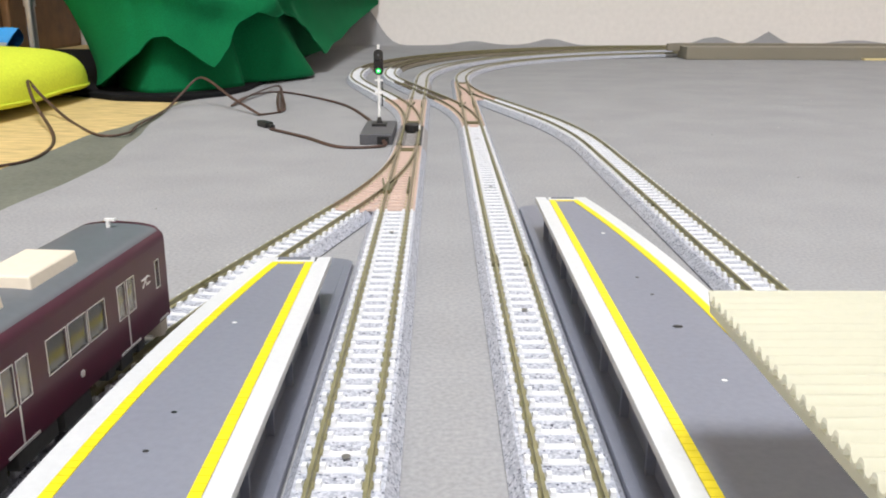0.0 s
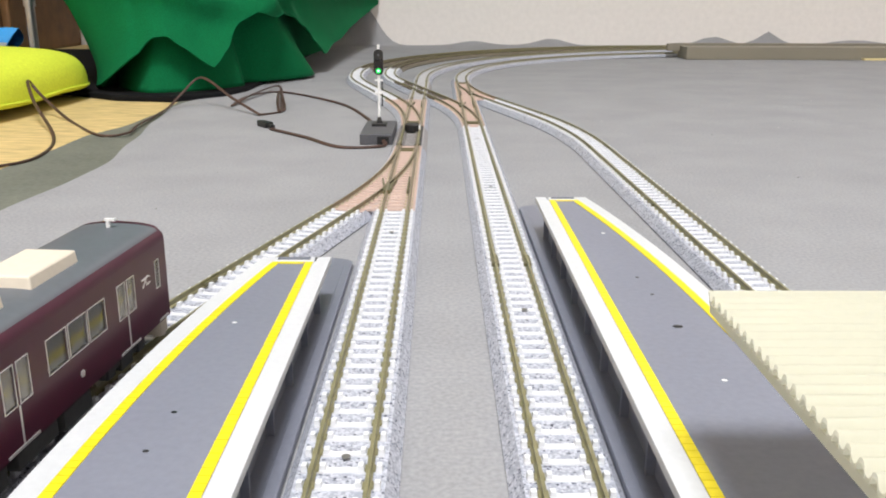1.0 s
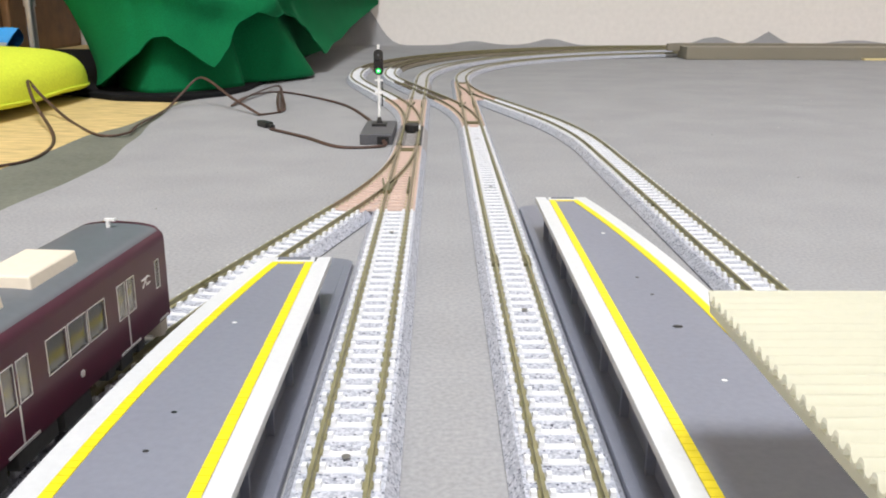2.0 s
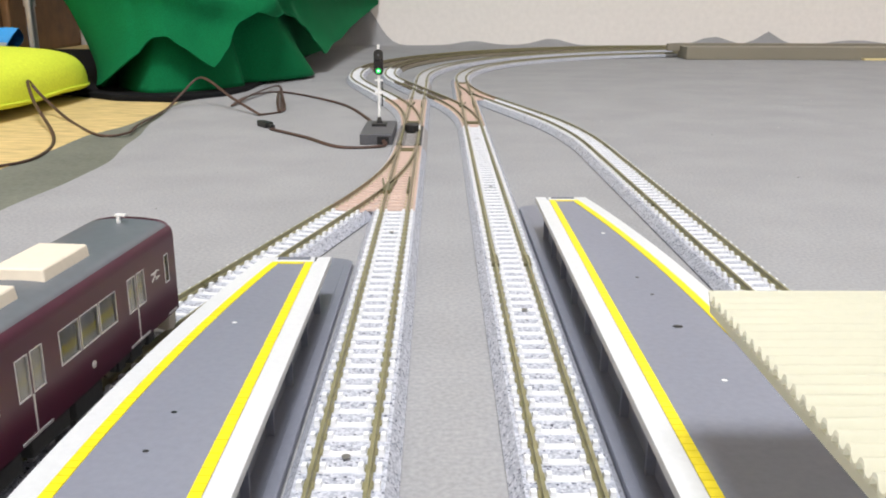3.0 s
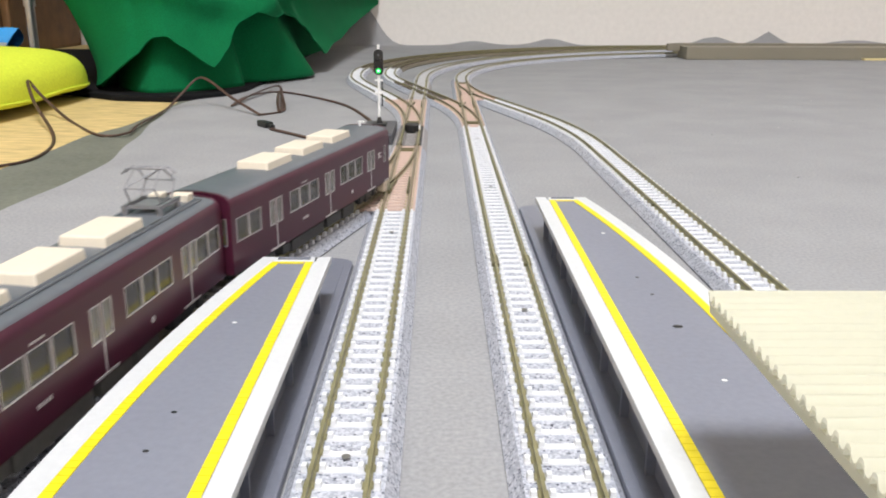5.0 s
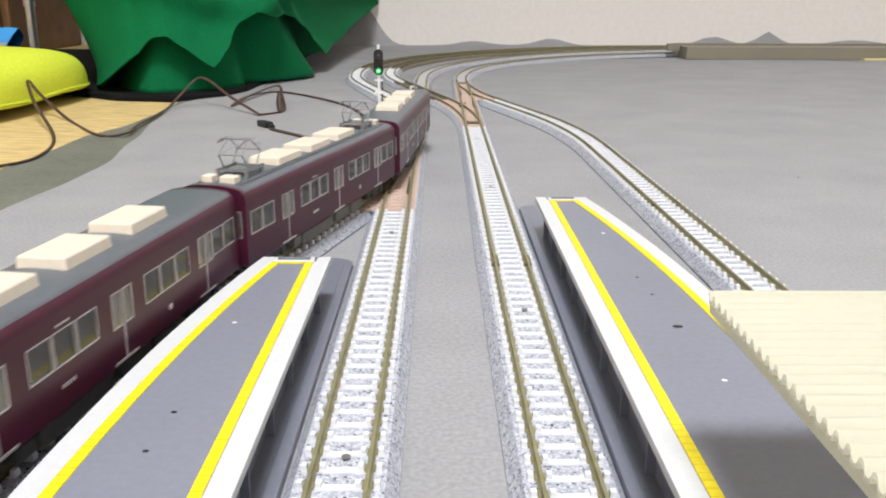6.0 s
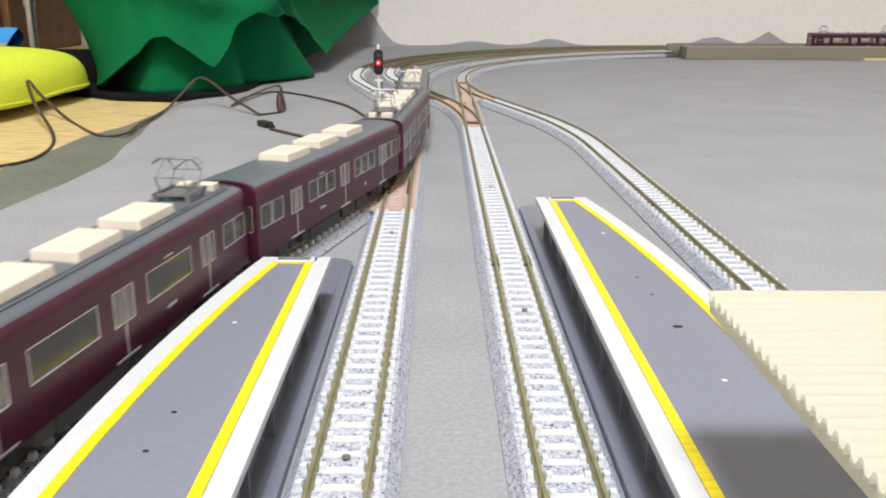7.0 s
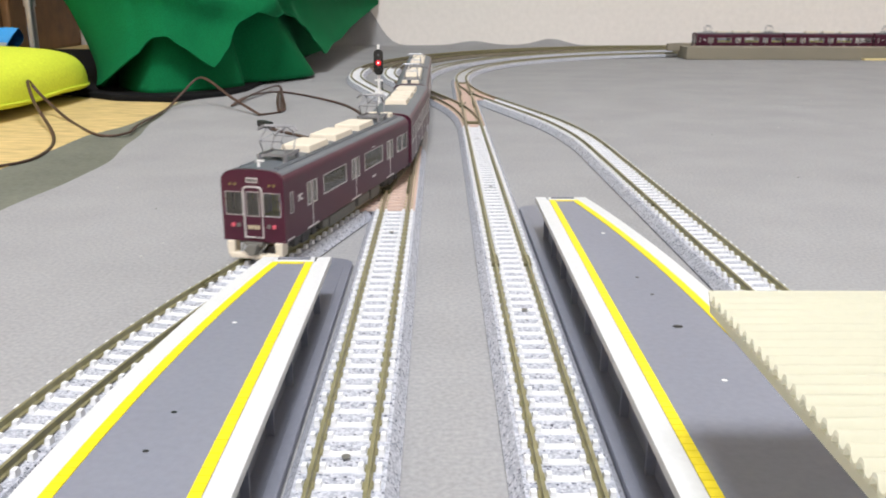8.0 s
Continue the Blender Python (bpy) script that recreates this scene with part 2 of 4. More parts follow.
class Line:
    """A centre line of straights (radius 0) and arcs (radius > 0 bends right)."""

    def __init__(self, x, y, heading, pieces):
        self.k, s = [], 0.0
        for radius, length in pieces:
            self.k.append((s, x, y, heading, radius, length))
            x, y, heading = self.step(x, y, heading, radius, length)
            s += length
        self.length = s

    @staticmethod
    def step(x, y, h, radius, d):
        if radius == 0:
            return x + d * math.sin(h), y + d * math.cos(h), h
        g = h + d / radius
        return x + radius * (math.cos(h) - math.cos(g)), y + radius * (math.sin(g) - math.sin(h)), g

    def at(self, s):
        for k in self.k:
            if s < k[0] + k[5]:
                break
        return self.step(*k[1:5], s - k[0])

    def cut(self, s0, s1, step=6.0):
        n = max(1, round((s1 - s0) / step))
        return [self.at(s0 + (s1 - s0) * i / n) for i in range(n + 1)]


XL, XR = -18.5, 17.9
MAIN_L = Line(XL, -396.0, 0, [(0, 1221), (510, 801.1), (0, 900)])
MAIN_R = Line(XR, -326.0, 0, [(0, 1141), (425, 667.6), (0, 1680)])
PLAT_L = Line(-79.1, -592.6, 0, [(0, 667), (541, ARC), (0, 91.7), (-541, ARC), (0, 382), (510, 801.1), (0, 600)])
ARC_R = 541 * math.radians(14.0)
RIGHT_WAY = [(0, 826), (-541, ARC_R), (0, 92), (541, ARC)]
SKEW = -math.radians(1.0)
_end = Line(0, 0, SKEW, RIGHT_WAY)
_end = _end.at(_end.length)
PLAT_R = Line(XR - _end[0], 793 - _end[1], SKEW, RIGHT_WAY)
OUTER = Line(XL, 513, 0, [(-541, ARC), (0, 120), (504, 504 * TURN + 504 * math.pi / 2), (0, 900)])
CROSS = Line(XR, 513, 0, [(-541, ARC), (0, 140), (465, 465 * TURN + 465 * math.pi / 2), (0, 900)])

BED = [(-8.9, 0.0), (-9.35, 0.55), (-7.3, 3.7), (7.3, 3.7), (9.35, 0.55), (8.9, 0.0)]


def rail_profile(c):
    return [(c - 0.6, 4.0), (c + 0.6, 4.0), (c + 0.6, 4.34), (c + 0.27, 4.62), (c + 0.25, 5.35), (c + 0.31, 5.55), (c + 0.31, RAILZ),
            (c - 0.31, RAILZ), (c - 0.31, 5.55), (c - 0.25, 5.35), (c - 0.27, 4.62), (c - 0.6, 4.34)]


def tie_mesh(name, mat, chair, half=6.65):
    """A waisted tie with a clip block on each side of both rails and a chair plate under them."""
    g = Geo()
    a, w = [-half, -half + 0.25, -2.9, -2.0, 2.0, 2.9, half - 0.25, half], 1.0
    top = [3.95, 4.1, 4.2, 4.0, 4.0, 4.2, 4.1, 3.95]
    deep = [0.8, 1.0, 1.0, 0.86, 0.86, 1.0, 1.0, 0.8]
    v, f = [], []
    for x, z, d in zip(a, top, deep):
        v += [(x, -d, 3.2), (x, d, 3.2), (x, d - 0.15, z), (x, -d + 0.15, z)]
    for i in range(len(a) - 1):
        k = 4 * i
        f += [(k + e, k + (e + 1) % 4, k + 4 + (e + 1) % 4, k + 4 + e) for e in range(4)]
    f += [(0, 1, 2, 3), (4 * len(a) - 1, 4 * len(a) - 2, 4 * len(a) - 3, 4 * len(a) - 4)]
    g.add(v, f)
    for c in (-4.6, 4.6):
        for d in (-1.5, 1.5):
            g.box(c + d - 0.56, c + d + 0.56, -0.75, 0.75, 4.0, 5.0, taper=0.12)
        g.box(c - 0.95, c + 0.95, -1.0, 1.0, 4.1, 4.42, 1, taper=0.1)
    return g.mesh(name, [mat, chair])


TIEMESH = tie_mesh("tie", TIE, RAIL)
BROWNTIEMESH = tie_mesh("brown_tie", BROWNTIE, JOINER)
GREYTIEMESH = tie_mesh("grey_tie", DARKBED, JOINER)
FARTIEMESH = tie_mesh("far_tie", GREYTIE, RAIL)
PITCH = 5.185


def track(line, s0, s1, label, bed=BALLAST, tie=TIEMESH, joined=False, joiners=True):
    t = thing("track_section", label, "model track", group="model railway track")
    g = Geo()
    g.sweep(line.cut(s0, s1 - 0.15), BED)
    part("ballast_bed", g, bed, t)
    for c in (-4.6, 4.6):
        g = Geo()
        g.sweep(line.cut(s0, s1 - 0.25), rail_profile(c))
        part("rail", g, RAIL, t, smooth=30)
        if not joiners:
            continue
        g = Geo()
        g.sweep(line.cut(s0 + 0.5, s0 + 9.0), [(c - 1.15, 4.3), (c + 1.15, 4.3), (c + 1.05, 5.3), (c - 1.05, 5.3)])
        part("rail_joiner", g, JOINER, t)
    n = max(1, round((s1 - s0) / PITCH))
    spots = [line.at(s0 + (s1 - s0) * (i + 0.5) / n) for i in range(n)]
    if joined:
        g = Geo()
        base = [tuple(v.co / MM) for v in tie.vertices]
        faces = [[tuple(p.vertices) for p in tie.polygons if p.material_index == k] for k in (0, 1)]
        for x, y, h in spots:
            c, s = math.cos(h), math.sin(h)
            put = [(x + a * c + b * s, y - a * s + b * c, z) for a, b, z in base]
            g.add(put, faces[0])
            n0 = len(g.v) - len(put)
            g.f += [tuple(n0 + i for i in f) for f in faces[1]]
            g.mi += [1] * len(faces[1])
        tagged(part("sleeper_bed", g, list(tie.materials), t), kind="stuff")
    else:
        for x, y, h in spots:
            part("tie", tie, None, t, at=place(x, y, 0, -math.degrees(h)))
    return t


def turnout(straight, s0, s1, branch, b0, b1, toe_first, label):
    """A pink-brown turnout; toe_first: the blades lie at the start of the straight."""
    t = thing("turnout", label, "model turnout", group="model railway turnouts")
    g = Geo()
    g.sweep(straight.cut(s0, s1 - 0.15), BED)
    g.sweep(branch.cut(b0 + 0.1, b1 - 0.1), [(a, z - 0.06) for a, z in BED])
    bed = part("ballast_bed", g, BALLAST, t)
    g = Geo()
    g.sweep(straight.cut(s0 + 0.1, s1 - 0.25), [(-7.0, 3.5), (-7.0, 3.80), (7.0, 3.80), (7.0, 3.5)])
    g.sweep(branch.cut(b0 + 0.3, b1 - 0.3), [(-7.0, 3.5), (-7.0, 3.76), (7.0, 3.76), (7.0, 3.5)])
    part("top_layer", g, PINK, bed, "pink-brown ballast top")
    for c in (-4.6, 4.6):
        g = Geo()
        g.sweep(straight.cut(s0, s1 - 0.25), rail_profile(c))
        part("stock_rail", g, TURNRAIL, t, smooth=30)
    for c in (-4.6, 4.6):
        cut0, cut1 = (b0 + 26, b1 - 0.2) if toe_first else (b0 + 0.2, b1 - 26)
        g = Geo()
        g.sweep(branch.cut(cut0, cut1), [(a, z - 0.07) for a, z in rail_profile(c)])
        part("branch_rail", g, TURNRAIL, t, smooth=30)
    n = 27
    for i in range(n):
        f = (i + 0.5) / n
        x, y, h = straight.at(s0 + (s1 - s0) * f)
        bx = branch.at(b0 + (b1 - b0) * f)[0]
        g = Geo()
        lo, hi = min(0, bx - x) - 6.7, max(0, bx - x) + 6.7
        g.box(lo, hi, -1.1, 1.1, 3.2, 4.2, taper=0.12)
        for c in (-4.6, 4.6, bx - x - 4.6, bx - x + 4.6):
            for d in (-1.2, 1.2):
                g.box(c + d - 0.38, c + d + 0.38, -0.7, 0.7, 4.15, 4.75, 1, taper=0.1)
        part("tie", g, [PINKTIE, CHAIR], t, at=place(x, y))
    # crossing nose, check rails and throw bar
    g = Geo()
    side = 1 if branch.at(b1 if toe_first else b0)[0] > straight.at(s0)[0] else -1
    x = straight.at(s0)[0] + side * 4.6
    yc = straight.at(s0)[1] + (s1 - s0) * (0.73 if toe_first else 0.27)
    g.add([(x - 1.6, yc - 11, 4.0), (x + 1.6, yc - 11, 4.0), (x + 0.3, yc + 11, 4.0), (x - 0.3, yc + 11, 4.0),
           (x - 1.3, yc - 11, 5.5), (x + 1.3, yc - 11, 5.5), (x + 0.2, yc + 11, 5.5), (x - 0.2, yc + 11, 5.5)],
          [(3, 2, 1, 0), (4, 5, 6, 7), (0, 1, 5, 4), (1, 2, 6, 5), (2, 3, 7, 6), (3, 0, 4, 7)])
    part("frog", g, JOINER, t)
    for d in (-1.9, 1.9):
        g = Geo()
        g.sweep([(x + d * 0.75, yc - 9, 0), (x + d, yc + 2, 0), (x + d * 1.5, yc + 12, 0)], [(-0.32, 4.1), (0.32, 4.1), (0.32, 5.7), (-0.32, 5.7)])
        part("wing_rail", g, JOINER, t)
    g = Geo()
    x = straight.at(s0)[0] - side * 3.5
    g.box(x - 0.35, x + 0.35, yc - 14, yc + 14, 4.1, 5.9)
    part("check_rail", g, JOINER, t)
    yb = straight.at(s0)[1] + (s1 - s0) * (0.1 if toe_first else 0.9)
    g = Geo()
    x = straight.at(s0)[0]
    g.box(x - 3.6, x + 3.6, yb - 3, yb - 1.6, 4.0, 5.0)
    g.box(x - 3.6, x + 3.6, yb + 1.6, yb + 3, 4.0, 5.0)
    part("throw_bar", g, JOINER, t)
    return t


WHITE_LABEL = "straight white-tied model track on speckled granite ballast"
CURVE_LABEL = "curved white-tied model track on speckled granite ballast"
FAR_LABEL = "pale curved model track sweeping along the wall"


def build_tracks():
    track(MAIN_L, 280, 560, WHITE_LABEL)
    track(MAIN_L, 560, 699, WHITE_LABEL, joiners=False)
    track(MAIN_R, 280, 560, WHITE_LABEL)
    track(MAIN_R, 560, 839, WHITE_LABEL)
    sA = 667 + ARC + 91.7
    track(PLAT_L, 420, 667, "straight white-tied model track beside the platform")
    track(PLAT_L, 667, 667 + ARC, "curved white-tied model track beside the platform")
    track(PLAT_L, 667 + ARC, sA, WHITE_LABEL)
    turnout(MAIN_L, 699, 839, PLAT_L, sA, sA + ARC, False, "pink-brown model turnout joining the platform track")
    track(MAIN_L, 839, 909, "short sensor track with weathered grey bed", GREYBED, GREYTIEMESH)
    turnout(MAIN_L, 909, 1049, OUTER, 0, ARC, True, "pink-brown model turnout beside the signal")
    turnout(MAIN_R, 839, 979, CROSS, 0, ARC, True, "pink-brown model turnout leading to the crossing")
    sB = 826 + ARC_R + 92
    turnout(MAIN_R, 979, 1119, PLAT_R, sB, sB + ARC - 2, False, "pink-brown model turnout at the far throat")
    track(MAIN_L, 1049, 1189, "straight model track through the diamond crossing", GREYBED, FARTIEMESH, True)
    track(CROSS, ARC, ARC + 140, "pale model track slanting through the diamond crossing", BALLAST, BROWNTIEMESH, True)
    track(OUTER, ARC, ARC + 120, CURVE_LABEL, joined=True)
    track(PLAT_R, 420, 700, "straight white-tied model track beside the platform")
    track(PLAT_R, 700, 826, WHITE_LABEL)
    track(PLAT_R, 826, 826 + ARC_R, CURVE_LABEL)
    track(PLAT_R, 826 + ARC_R, sB, WHITE_LABEL)
    for line, start, end, bed, tie in ((MAIN_L, 1189, 2600, BALLAST, FARTIEMESH), (MAIN_R, 1119, 3440, BALLAST, FARTIEMESH)):
        track(line, start, end, FAR_LABEL, bed, tie, True)
    for line, d in ((OUTER, 120), (CROSS, 140)):
        track(line, ARC + d, ARC + 300, CURVE_LABEL, joined=True)
        track(line, ARC + 300, line.length - 300, "brown curved model track along the wall", BROWNBED, BROWNTIEMESH, True)
    for x, y in ((XL, 128.7), (XL, 272), (XR, 199.5), (XR, 343), (XR, 468)):
        t = thing("track_nail", "small grey nail head between the rails", "nail", group="track nails")
        g = Geo()
        g.rod((x + 0.3, y, 4.25), (x + 0.3, y, 4.4), 0.75, 12)
        part("nail_head", g, UNDERLIGHT, t)
    # sensor hump between the rails
    t = thing("track_sensor", "small black sensor block between the rails", "track sensor")
    g = Geo()
    n = 20
    ring = [(XL + 0.5 + 4.2 * math.cos(2 * math.pi * i / n), 492 + 5.5 * math.sin(2 * math.pi * i / n)) for i in range(n)]
    g.prism(ring, 4.3, 8.6)
    part("sensor_cover", g, BLACK, t, bevel=0.6)
    g = Geo()
    g.box(XL + 4.3, XL + 5.2, 489, 493, 5.6, 8.0)
    part("sensor_tab", g, WHITEPAINT, t)


# ---- room and ground ----
EDGE_Y = (-500, 300, 342, 377, 419, 459, 510, 583, 667, 728, 800, 860, 1500)
EDGE_X = (-172, -169, -171, -165, -166, -172, -180, -192, -202, -190, -186, -193, -196)


def sheet_edge(y):
    """The cut edge of the sheet, with a slight waver."""
    return sum(float(np.interp(y + d, EDGE_Y, EDGE_X)) for d in (-14, -7, 0, 7, 14)) / 5 + 0.8 * math.sin(y / 13)


def sheet_height(x, y):
    w = max(0.0, (y - 700) / 800)
    z = 0.45 * w * math.sin(x / 90 + y / 60) + 0.5 * w * math.sin(x / 41 - y / 75 + 1.0)
    lift = max(0.0, (y - 1484) / 12)
    hump = sum(h * math.exp(-((x - c) / s) ** 2) for c, s, h in ((-128, 32, 50), (55, 30, 5), (186, 32, 9), (460, 36, 13), (552, 24, 19), (700, 60, 8)))
    far = max(0.0, min(1.0, (x - 90) / 160))
    z += far * (0.9 * math.exp(-((y - 655 - 14 * math.sin(x / 70)) / 11) ** 2) + 0.5 * math.exp(-((y - 850 - 22 * math.sin(x / 110 + 1)) / 16) ** 2)
                - 0.4 * math.exp(-((y - 560 - 10 * math.sin(x / 50)) / 20) ** 2))
    return z + lift * hump - (1.2 * math.exp(-(x - sheet_edge(y)) / 6) if x < 0 else 0)


def build_room():
    g = Geo()
    g.box(-1700, 2100, -1500, 1530, -60, -1.6)
    tagged(part("floor", g, TATAMI), "straw tatami mat floor", "floor", kind="structure")
    for name, b in (("wall_north", (-1700, 2100, 1500, 1620, -60, 2400)), ("wall_south", (-1700, 2100, -1620, -1500, -60, 2400)),
                    ("wall_west", (-1820, -1700, -1500, 1500, -60, 2400)), ("wall_east", (2100, 2220, -1500, 1500, -60, 2400))):
        g = Geo()
        g.box(*b)
        tagged(part(name, g, WALLPAPER), "cream papered plain room wall", "wall", kind="structure")
    g = Geo()
    g.box(-1820, 2220, -1620, 1620, 2400, 2480)
    tagged(part("ceiling", g, CEILINGM), "plain white room ceiling", "ceiling", kind="structure")
    t = thing("ceiling_lamp", "round white pendant lamp hanging above the layout", "lamp")
    g = Geo()
    g.rod((0, -620, 1970), (0, -620, 2050), 300, 40, r2=190)
    part("shade", g, LAMPSHADE, t, smooth=40)
    g = Geo()
    g.rod((0, -620, 2048), (0, -620, 2400), 5, 10)
    part("cord", g, WHITEPAINT, t, "white hanging cord")

    g = Geo()

    def top(u, v):
        y = -500 + v * 1999
        x0 = sheet_edge(y)
        x = x0 + (2090 - x0) * u ** 1.7
        return (x, y, sheet_height(x, y))

    g.grid(110, 420, top)
    g.grid(60, 2, lambda u, v: (sheet_edge(-500) + (2090 - sheet_edge(-500)) * u, -1450 + 950 * v, 0.0))
    g.grid(110, 420, lambda u, v: (lambda q: (q[0], q[1], q[2] - 1.0))(top(u, v)))
    tagged(part("ground_sheet", g, SHEET, smooth=60), "grey felt ground sheet under the model tracks", "ground sheet", kind="structure")
    g = Geo()

    def under(u, v):
        y = -300 + v * 1010
        x = float(np.interp(y, (300, 510, 547, 611, 687, 720), (-209, -210, -203, -200, -207, -200))) + 0.8 * math.sin(y / 17) + u * 60
        return (x, y, -1.4 + 0.15 * math.sin(y / 50) + 0.5 * math.exp(-((u - 0.32 - 0.06 * math.sin(y / 45)) / 0.05) ** 2))

    g.grid(40, 120, under)
    tagged(part("under_mat", g, UNDERMAT, smooth=60), "olive-grey mat edge showing under the sheet", "mat", kind="structure")


def build_lint():
    rng = random.Random(5)
    g = Geo()
    for i in range(30):
        x, y = rng.uniform(70, 330), rng.uniform(210, 700)
        if i > 22:
            x, y = rng.uniform(-190, -85), rng.uniform(230, 480)
        w, d, r = rng.uniform(0.2, 0.55), rng.uniform(0.1, 0.22), rng.uniform(0, 3)
        if abs(x - PLAT_R.at(min(y + 344, 1000))[0]) < 16:
            continue
        m = Matrix.Translation((x, y, sheet_height(x, y))) @ Matrix.Rotation(r, 4, "Z")
        g.box(-w, w, -d, d, -0.05, 0.28, rng.choice((0, 0, 1)), 0.08, m)
    tagged(part("lint", g, [GREYTIE, UNDERLIGHT]), "pale and dark specks of lint on the sheet", "lint", kind="stuff")


# ---- platforms ----
def strip(edge_a, edge_b, ys, z0, z1, g):
    """A slab between two edges (functions of y)."""
    k = len(ys)
    v = [(e(y), y, z) for z in (z0, z1) for e in (edge_a, edge_b) for y in ys]
    f = []
    for i in range(k - 1):
        f += [(i, i + 1, k + i + 1, k + i), (2 * k + i, 3 * k + i, 3 * k + i + 1, 2 * k + i + 1),
              (i, 2 * k + i, 2 * k + i + 1, i + 1), (k + i, k + i + 1, 3 * k + i + 1, 3 * k + i)]
    for i in (0, k - 1):
        f.append((i, k + i, 3 * k + i, 2 * k + i))
    g.add(v, f)


def build_platform(inner, outer_edge, y_end, y_start, flip, label, dots):
    """inner: x of the straight edge; outer_edge(y): the curved edge; flip: +1 where the platform lies to the right of its straight edge."""
    t = thing("station_platform", label, "model platform", group="model station platforms")
    ztop = 13.0
    ys = [y_start + (y_end - y_start) * i / 60 for i in range(61)]
    a = lambda d: (lambda y: inner + flip * d)
    b = lambda d: (lambda y: outer_edge(y) - flip * d)
    g = Geo()
    strip(a(0.15), b(0.15), [min(y, y_end - 0.15) for y in ys], ztop - 1.6, ztop - 0.15, g)
    part("deck", g, DECK, t)
    for e0, e1 in ((a(0), a(4.0)), (b(0), b(3.95))):
        g = Geo()
        strip(e0, e1, ys, ztop - 1.7, ztop, g)
        part("edge_paving", g, EDGEWHITE, t, "white platform edge strip", bevel=0.12)
    g = Geo()
    strip(a(3.3), b(3.5), [y_end - 4.0, y_end], ztop - 1.7, ztop, g)
    part("edge_paving", g, EDGEWHITE, t, "white platform end strip", bevel=0.12)
    g = Geo()
    strip(a(5.0), b(4.8), [y_end - 2.6, y_end - 1.6], ztop, ztop + 0.5, g)
    part("end_rail", g, PLATBASE, t, "small grey end rail")
    # tactile paving, tile by tile
    n = int((y_end - 4.2 - y_start) / 2.05)
    for e0, e1 in ((a(4.1), a(6.0)), (b(4.05), b(6.0))):
        g = Geo()
        for i in range(n):
            y0 = y_end - 4.2 - (i + 1) * 2.05
            strip(e0, e1, [y0, y0 + 1.91], ztop - 0.5, ztop + 0.04, g)
        tagged(part("tactile_paving", g, YELLOW, t, "yellow tactile warning strip"), kind="stuff")
    g = Geo()
    x0, x1 = a(6.3)(0), b(6.2)(y_end - 5)
    for i in range(5):
        g.box(min(x0, x1) + abs(x1 - x0) * i / 5 + 0.04, min(x0, x1) + abs(x1 - x0) * (i + 1) / 5 - 0.04, y_end - 5.7, y_end - 4.3, ztop - 1.2, ztop + 0.04)
    part("tactile_paving", g, YELLOW, t, "yellow tactile end strip")
    # walls and ribs below
    for e0, e1 in ((a(3.4), a(4.6)), (b(3.4), b(4.6))):
        g = Geo()
        strip(e0, e1, [y for y in ys if y < y_end - 3] + [y_end - 3], 1.2, ztop - 1.6, g)
        part("side_wall", g, PLATBASE, t)
    g = Geo()
    strip(a(3.5), b(3.5), [y_end - 4, y_end - 3.01], 1.2, ztop - 1.6, g)
    part("end_wall", g, PLATBASE, t)
    y = y_end - 10
    while y > y_start:
        g = Geo()
        xa = a(3.4)(y)
        g.box(min(xa, xa - flip * 1.5), max(xa, xa - flip * 1.5), y - 0.6, y + 0.6, 1.2, ztop - 1.6)
        part("rib", g, PLATBASE, t)
        y -= 21.0
    # base plate, with a rounded far corner
    g = Geo()
    base_end = y_end + 38
    r = 6.0
    xs = inner - flip * 2.35
    out = [(xs, y_start)] + [(xs + flip * (r - r * math.cos(q)), base_end - r + r * math.sin(q)) for q in np.linspace(0, math.pi / 2, 7)]
    far = [(outer_edge(min(y, y_end)) + flip * 0.5, y) for y in (base_end, y_end, y_end - 40, y_end - 80, y_end - 130, y_start)]
    g.prism(out + far, 0.1, 1.2)
    part("base_plate", g, PLATBASE, t, bevel=0.25)
    g = Geo()
    strip(a(-2.3), a(0.2), [y_start, base_end - 8], 1.1, 1.9, g)
    part("base_lip", g, PLATBASE, t, bevel=0.3)
    for x, y, r, white in dots:
        g = Geo()
        n = 12
        g.prism([(x + r * math.cos(2 * math.pi * i / n), y + 0.8 * r * math.sin(2 * math.pi * i / n)) for i in range(n)], ztop - 0.3, ztop - 0.1)
        part("fixing_hole", g, WHITEPAINT if white else BLACK, t)
    return t


